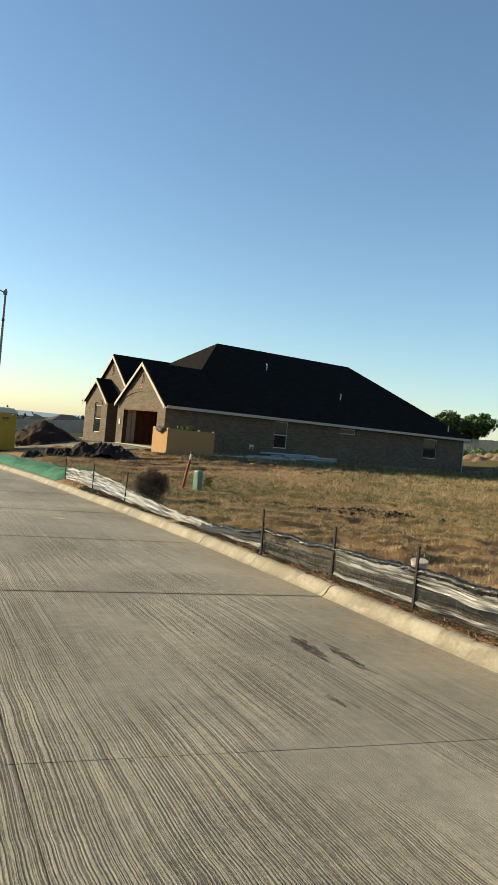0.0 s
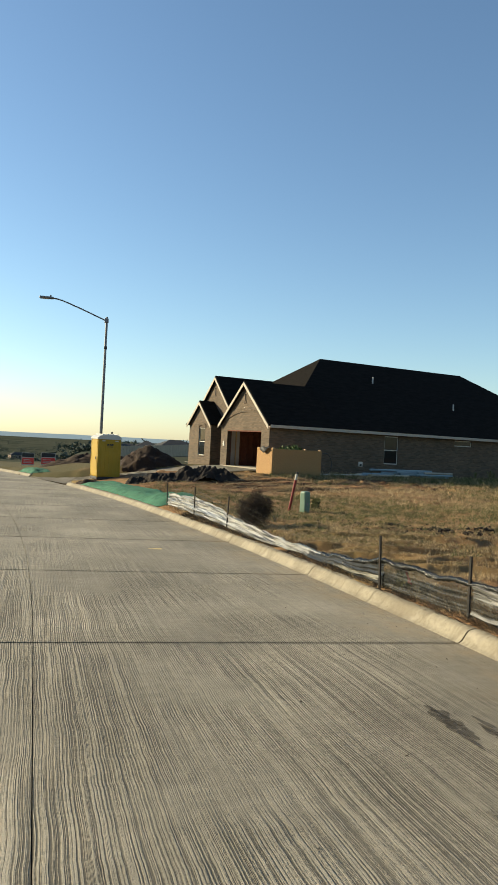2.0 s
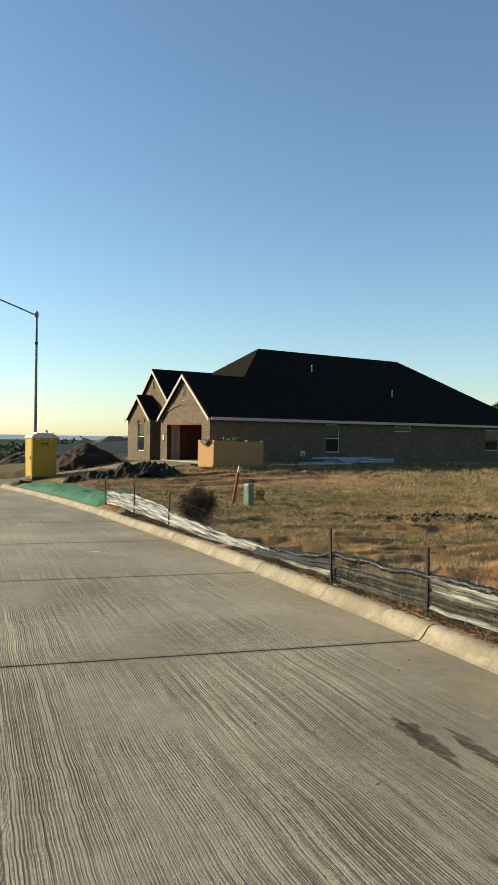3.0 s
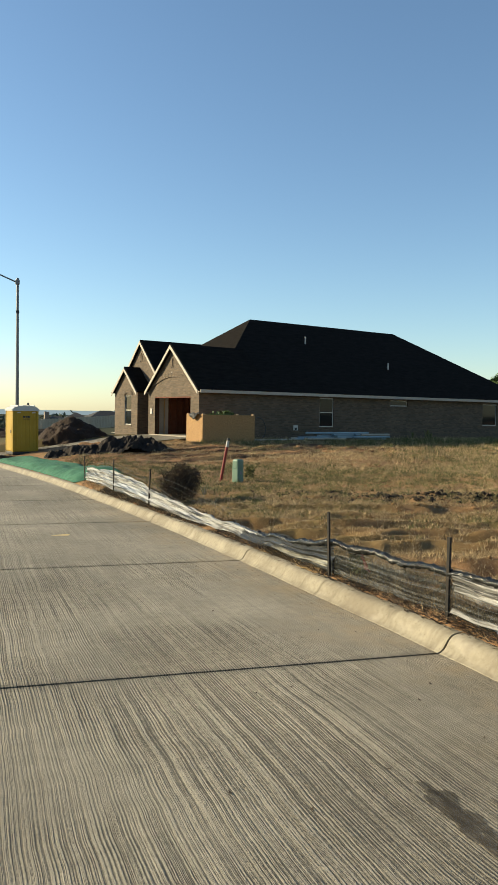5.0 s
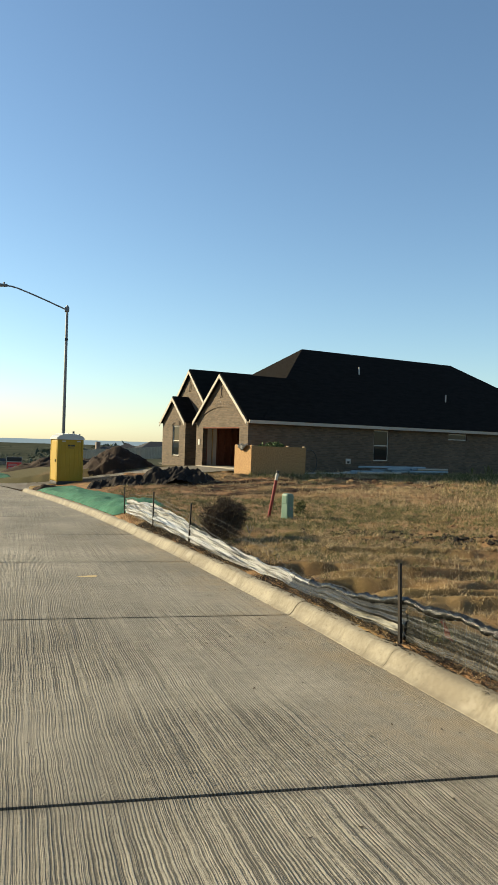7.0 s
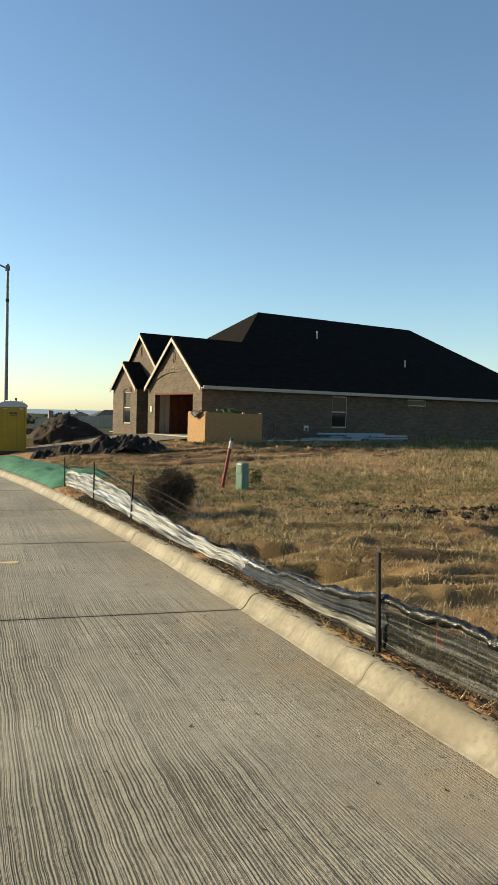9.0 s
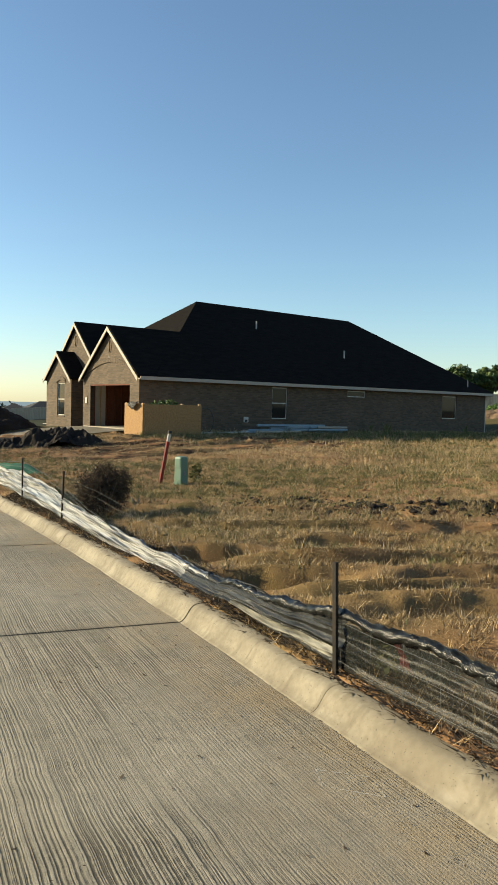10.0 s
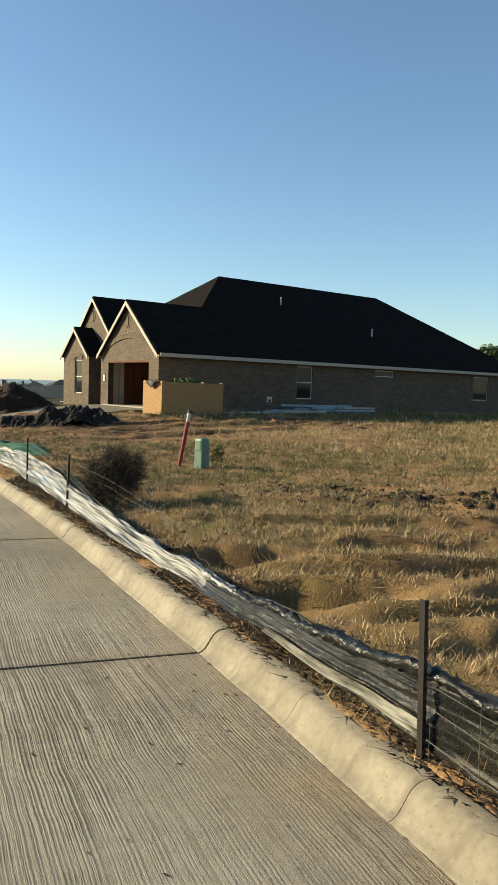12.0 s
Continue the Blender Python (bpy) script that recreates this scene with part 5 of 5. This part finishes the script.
# ---- grass ----
def blades(name, n, region, mask, height, width, mat, label, seed, clump=10, spread=0.10, flat=0.35, lo=0.42):
    """Tufts of thin blades on the ground."""
    rng = np.random.default_rng(seed)
    x0, x1, y0, y1 = region
    m = n // clump
    k = m * 4
    X, Y = rng.uniform(x0, x1, k), rng.uniform(y0, y1, k)
    u, v = house_uv(X, Y)
    ok = (X > kerb_x(Y) + lo) & ~((u > -9.5) & (v > -0.1) & (v < 12.5) & (u < 28)) & (rng.random(k) < mask(X, Y)) & (hollows(X, Y) > -0.06) & (rng.random(k) > 0.95 * turned(X, Y))
    X, Y = X[ok][:m], Y[ok][:m]
    X, Y = np.repeat(X, clump), np.repeat(Y, clump)
    hs = np.repeat(height * (0.5 + rng.random(len(X) // clump)), clump) * (0.5 + 0.7 * rng.random(len(X)))
    X = X + rng.normal(size=len(X)) * spread
    Y = Y + rng.normal(size=len(X)) * spread
    far = np.hypot(X - 3, Y - 6)
    w = width * (0.5 + 0.9 * rng.random(len(X))) * (1 + far / 20)
    Z = ground_z(X, Y) - 0.01
    a = rng.uniform(0, 6.283, len(X))
    la, ll = rng.uniform(0, 6.283, len(X)), hs * flat * (0.3 + rng.random(len(X)))
    ca, sa = np.cos(a) * w, np.sin(a) * w
    p = np.stack([X - ca, Y - sa, Z], 1), np.stack([X + ca, Y + sa, Z], 1), np.stack([X + np.cos(la) * ll, Y + np.sin(la) * ll, Z + hs], 1)
    v = np.stack(p, 1).reshape(-1, 3)
    ob = mesh_arrays(name, v, np.arange(len(v)).reshape(-1, 3), mat)
    return tagged(ob, label, "grass", kind="stuff")


def turned(X, Y):
    """The strips of turned clay before the house."""
    u, v = house_uv(X, Y)
    span = smooth01(-9.5, -7.5, v) * (1 - smooth01(-3.8, -2.8, v)) * smooth01(-9, -6, u) * (1 - smooth01(4, 8, u))
    return span * smooth01(0.32, 0.5, vnoise(u * 0.25 + 3, v * 1.1 + 9))


def bare(X, Y):
    """Where the clay lies open: near the fence and in scattered spots."""
    near = 1.25 * np.exp(-((X - 8.2) / 4.0) ** 2 - ((Y - 11.2) / 4.2) ** 2)
    return np.clip(near + 1.6 * (vnoise(X * 0.4 + 4, Y * 0.4) - 0.58) + 0.9 * (vnoise(X * 1.2, Y * 1.2 + 8) - 0.5), 0, 1)


def m_dry(X, Y):
    return np.clip(0.95 - bare(X, Y), 0.04, 1)


def m_green(X, Y):
    return np.clip(2.2 * (vnoise(X * 0.2 + 11, Y * 0.2 + 5) - 0.34) + 1.0 * np.exp(-((X - 8.5) / 4) ** 2 - ((Y - 20) / 5.5) ** 2), 0, 1) * (1 - bare(X, Y))


def m_verge(X, Y):
    return np.exp(-((X - kerb_x(Y) - 0.38) / 0.25) ** 2)


def m_tall(X, Y):
    return m_dry(X, Y) * smooth01(20, 27, Y + 0.35 * X - 4)


def m_straw(X, Y):
    return np.clip(0.35 + bare(X, Y), 0, 1)


blades("dry_grass", 200000, (5.3, 24, 6, 38), m_dry, 0.075, 0.0021, STRAW, "short dry tan grass over the lot", 21, clump=14, spread=0.07, flat=1.0)
blades("tall_dry_grass", 90000, (12, 46, 14, 46), m_tall, 0.17, 0.003, STRAW, "tall dry tan grass towards the house", 22, flat=0.6)
blades("green_grass", 150000, (5.3, 30, 8, 42), m_green, 0.085, 0.0034, GREENGRASS, "patches of greener grass in the lot", 23, clump=14, spread=0.07, flat=1.0)
blades("verge_weeds", 40000, (4.3, 8, 3, 24), m_verge, 0.07, 0.0022, STRAW, "thin dry weeds along the kerb", 24, flat=1.2, lo=0.3)
blades("verge_litter", 190000, (4.3, 8, 3, 22), m_verge, 0.025, 0.011, TWIG, "dark dead leaves and stems behind the kerb", 27, clump=4, spread=0.05, flat=4.0, lo=0.24)
blades("straw_litter", 130000, (5.3, 18, 6, 26), m_straw, 0.02, 0.0026, STRAW, "loose straw lying on bare soil", 25, clump=5, spread=0.15, flat=5.0)


blades("straw_litter", 90000, (5.5, 13, 7.5, 17), m_straw, 0.02, 0.003, STRAW, "loose straw lying on bare soil", 28, clump=6, spread=0.12, flat=5.0)
blades("dry_stubble", 60000, (5.5, 14, 7.5, 18), m_straw, 0.08, 0.0028, STRAW, "sparse pale stubble standing in bare soil", 29, clump=22, spread=0.04, flat=0.8)


# loose clods of clay
rc = np.random.default_rng(51)
X, Y = rc.uniform(5.5, 26, 60000), rc.uniform(5, 38, 60000)
u_, v_ = house_uv(X, Y)
ok = (X > kerb_x(Y) + 0.5) & (v_ < -0.6) & (rc.random(60000) < np.clip(3 * (vnoise(X * 0.45 + 2, Y * 0.45 + 7) - 0.5), 0.03, 1))
X, Y = X[ok][:6000], Y[ok][:6000]
S = 0.008 + 0.035 * rc.random(len(X)) ** 4 + np.hypot(X - 3, Y - 6) * 0.0005
octa = np.array([(1, 0, 0), (0, 1, 0), (-1, 0, 0), (0, -1, 0), (0, 0, 1), (0, 0, -1)], dtype=float)
tri = np.array([(0, 1, 4), (1, 2, 4), (2, 3, 4), (3, 0, 4), (1, 0, 5), (2, 1, 5), (3, 2, 5), (0, 3, 5)])
P = octa[None] * (0.55 + 0.9 * rc.random((len(X), 6, 1))) * S[:, None, None] * (1.3, 1.3, 0.55) + 0.25 * S[:, None, None] * rc.normal(size=(len(X), 6, 3))
P = P + np.stack([X, Y, ground_z(X, Y) + S * 0.2], 1)[:, None]
F = (tri[None] + 6 * np.arange(len(X))[:, None, None]).reshape(-1, 3)
tagged(mesh_arrays("soil_clods", P.reshape(-1, 3), F, SOIL), "loose clods of dry brown clay", "soil", kind="stuff")

for cx, cy, wide, deep, count, size, label in ((10.6, 16.2, 1.1, 0.5, 700, 0.06, "grey damp clods turned up in the field"), (9.3, 18.3, 0.8, 0.5, 300, 0.04, "grey damp clods turned up in the field")):
    A, B = rc.normal(0, wide, count), rc.normal(0, deep, count)
    X, Y = cx + 0.91 * A + 0.42 * B, cy - 0.42 * A + 0.91 * B
    S = 0.012 + size * rc.random(count) ** 3
    P = octa[None] * (0.55 + 0.9 * rc.random((count, 6, 1))) * S[:, None, None] * (1.3, 1.3, 0.7) + 0.25 * S[:, None, None] * rc.normal(size=(count, 6, 3))
    P = P + np.stack([X, Y, ground_z(X, Y) + S * 0.25], 1)[:, None]
    F = (tri[None] + 6 * np.arange(count)[:, None, None]).reshape(-1, 3)
    tagged(mesh_arrays("soil_clods", P.reshape(-1, 3), F, DARKDIRT), label, "soil", kind="stuff")


def m_wall(X, Y):
    u, v = house_uv(X, Y)
    return np.exp(-((v + 4.5) / 2.2) ** 2) * smooth01(4, 8, u) + np.exp(-((v + 2.9) / 0.5) ** 2) * (u < 4) * (u > -1.5)


blades("tall_grass", 36000, (11, 44, 30, 48), m_wall, 0.2, 0.004, GREENGRASS, "tall grass along the shaded wall", 26)

for u, v in ((13.8, -1.6), (14.8, -1.8), (15.4, -1.5), (22.5, -1.5)):
    p = HOUSE @ Vector((u, v, 0))
    wd = empty("weed", Matrix.Translation((p.x, p.y, gz(p.x, p.y))), label="tall pale green weed by the brick wall", category="weed", group="weeds by the wall")
    rg = random.Random(int(u * 10))
    bm = bmesh.new()
    for k in range(11):
        a, l = rg.random() * 6.28, rg.uniform(0.35, 0.75)
        c, s = math.cos(a), math.sin(a)
        q = [bm.verts.new((0.02 * c, 0.02 * s, 0)), bm.verts.new((0.3 * l * c - 0.03 * s, 0.3 * l * s + 0.03 * c, 0.7 * l)), bm.verts.new((0.6 * l * c, 0.6 * l * s, l * 0.95)), bm.verts.new((0.3 * l * c + 0.03 * s, 0.3 * l * s - 0.03 * c, 0.7 * l))]
        bm.faces.new(q)
    part("leaves", bm, GREENGRASS, wd)


# ---- distance ----
def tree(x, y, h, w, seed, leaves=6000):
    rg = random.Random(seed)
    t = empty("tree", Matrix.Translation((x, y, gz(x, y) - 0.1)), label="broad dark green tree behind the fence", category="tree", group="trees behind the house")
    bm = rod((0, 0, 0), (0.1, 0, h * 0.45), 0.14, 0.09, n=8)
    cs = []
    for k in range(11):
        a = k * 2.4 + rg.random()
        r = w * rg.uniform(0.15, 0.42)
        z = h * rg.uniform(0.45, 0.85)
        rod((0.05, 0, h * 0.35), (r * math.cos(a), r * math.sin(a), z), 0.06, 0.02, bm, 6)
        s = rg.uniform(0.13, 0.24) * w
        cs.append((r * math.cos(a), r * math.sin(a), z, s, s, s * 0.75))
    part("trunk", bm, BARK, t)
    leaf_cloud("crown", cs, leaves // 11, 0.16, LEAF, seed, t)


for x, y, h, w, s in ((46.6, 59.5, 4.6, 4.4, 1), (48.6, 58.4, 5.2, 4.4, 2), (50.6, 57.6, 4.9, 3.6, 3), (57.5, 57.5, 3.6, 4.5, 4)):
    tree(x, y, h, w, s)


def board_fence(name, a, b, h, w, label, gap=0.012):
    """A fence of upright boards on rails; a and b are its ends."""
    fn = tagged(new(name), label, "fence")
    a, b = Vector(a), Vector(b)
    L = (b - a).length
    d = (b - a).normalized()
    n = int(L / w)
    base = box((0, -0.01, 0), (w - gap, 0.01, 1.0))
    me = bpy.data.meshes.new("board")
    base.to_mesh(me)
    base.free()
    me.materials.append(FENCEWOOD)
    ang = math.atan2(d.y, d.x)
    rg = random.Random(3)
    for i in range(n):
        p = a + d * (i * w)
        ob = new("board", me)
        ob.parent = fn
        ob.matrix_world = Matrix.Translation((p.x, p.y, gz(p.x, p.y) - 0.1)) @ Matrix.Rotation(ang, 4, "Z") @ Matrix.Diagonal((1, 1, h * rg.uniform(0.98, 1.03) + 0.1, 1))
    for f in (0.25, 0.8):
        bm = bmesh.new()
        for i in range(0, n, 16):
            p, q = a + d * (i * w), a + d * (min(i + 16, n) * w)
            rod((p.x, p.y + 0.05, gz(p.x, p.y) + h * f), (q.x, q.y + 0.05, gz(q.x, q.y) + h * f), 0.04, bm=bm, n=4)
        part("rail", bm, FENCEWOOD, fn)


board_fence("wood_fence", (45.0, 60.0, 0), (62, 48.5, 0), 1.85, 0.14, "weathered cedar board fence behind the house")
board_fence("wood_fence", (14.0, 150.0, 0), (42, 147.0, 0), 2.3, 0.3, "pale weathered board fence far across the lots")
heap("rock_bank", 47.5, 52.5, 6.5, 2.2, 0.55, -32, material("pale_rock_bank", (0.12, 0.08, 0.05), 0.95, (0.24, 0.17, 0.11), 0.8, 5, 0.8, 0.1), "pale rocky earth bank under the fence", 41, 0.5)
BRIGHTLEAF = material("bright_green_leaves", (0.05, 0.10, 0.02), 0.6, (0.14, 0.24, 0.05), 1.0, 6, 0.0, island=True)
for i, (x, y) in enumerate(((47.6, 56.4), (49.2, 55.4), (50.8, 54.6), (52.4, 53.6))):
    sh = empty("shrub", Matrix.Translation((x, y, gz(x, y))), label="low bright green shrub by the board fence", category="shrub", group="shrubs by the fence")
    leaf_cloud("foliage", [(0, 0, 0.5, 1.0, 0.6, 0.5), (0.7, 0.1, 0.35, 0.6, 0.5, 0.4)], 600, 0.09, BRIGHTLEAF, 60 + i, sh)


def far_house(x, y, w, d, h, ridge, turn, chimney=False):
    z = gz(x, y) - (1.1 if y < 200 else 0.3)
    hs = empty("house", Matrix.Translation((x, y, z)) @ Matrix.Rotation(radians(turn), 4, "Z"), label="distant brick house with a dark hipped roof", category="house", group="distant houses")
    part("wall", box((-w / 2, -d / 2, 0), (w / 2, d / 2, h)), FARWALL, hs)
    e = 0.4
    c = [Vector(p) for p in ((-w / 2 - e, -d / 2 - e, h), (w / 2 + e, -d / 2 - e, h), (w / 2 + e, d / 2 + e, h), (-w / 2 - e, d / 2 + e, h), (-w / 2 + d / 2.2, 0, ridge), (w / 2 - d / 2.2, 0, ridge))]
    bm = bmesh.new()
    for f in ((0, 1, 5, 4), (1, 2, 5), (2, 3, 4, 5), (3, 0, 4)):
        poly_solid([c[i] for i in f], 0.15, bm)
    bmesh.ops.recalc_face_normals(bm, faces=bm.faces[:])
    rf = part("roof", bm, FARROOF, hs)
    if chimney:
        part("chimney", box((-w / 2 + 1.0, -0.5, h), (-w / 2 + 1.9, 0.5, ridge + 0.9)), FARWALL, rf)
    for k in range(3):
        a = -w / 2 + w * (0.2 + 0.3 * k)
        wd = part("window", box((a - 0.5, -d / 2 - 0.03, 1.0), (a + 0.5, -d / 2 + 0.01, 2.3)), GLASS, hs)
        part("frame", box((a - 0.55, -d / 2 - 0.05, 2.3), (a + 0.55, -d / 2 + 0.01, 2.4)), WHITE, wd)


far_house(21.0, 172, 7, 6, 2.2, 3.5, 8, True)
far_house(26.0, 176, 6, 6, 2.4, 3.9, -5)
far_house(32.0, 172, 9, 7, 2.4, 4.1, 5)
far_house(45.0, 172, 11, 8, 2.4, 4.0, 0)

# low woods and roofs in the valley, and the far ridge
rw = np.random.default_rng(33)
WOODS = material("far_woods", (0.035, 0.05, 0.035), 1.0, (0.085, 0.10, 0.075), 0.05, 0.4, 0.0, island=True)
cl = []
for i in range(900):
    d = 190 * (9 ** rw.random())
    a = rw.uniform(-0.55, 0.25)
    x, y = d * math.sin(a), d * math.cos(a)
    s = rw.uniform(0.9, 2.0) * (1 + d / 900)
    cl.append((x, y, float(ground_z(np.array([x]), np.array([y]))[0]) + s * 0.4, s * 2.4, s * 1.2, s))
tagged(leaf_cloud("far_woods", cl, 80, 0.6, WOODS, 77), "low dark woods spread over the valley", "woods", kind="stuff")
for i in range(26):
    d = 320 * (3 ** rw.random())
    a = rw.uniform(-0.42, 0.02)
    x, y = d * math.sin(a), d * math.cos(a)
    far_house(x, y, rw.uniform(9, 16), 8, 3.0, 5.2, rw.uniform(-20, 20))
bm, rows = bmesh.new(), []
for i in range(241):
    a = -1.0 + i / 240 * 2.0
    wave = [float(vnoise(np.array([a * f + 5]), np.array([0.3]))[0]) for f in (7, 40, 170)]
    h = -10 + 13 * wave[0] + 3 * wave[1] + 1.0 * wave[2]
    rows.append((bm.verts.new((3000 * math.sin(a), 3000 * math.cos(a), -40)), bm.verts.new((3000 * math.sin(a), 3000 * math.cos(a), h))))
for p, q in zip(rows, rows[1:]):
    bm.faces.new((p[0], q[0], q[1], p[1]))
tagged(part("backdrop", bm, HAZE), "ridge along the horizon with blue-grey haze painted on", "hills", kind="structure")
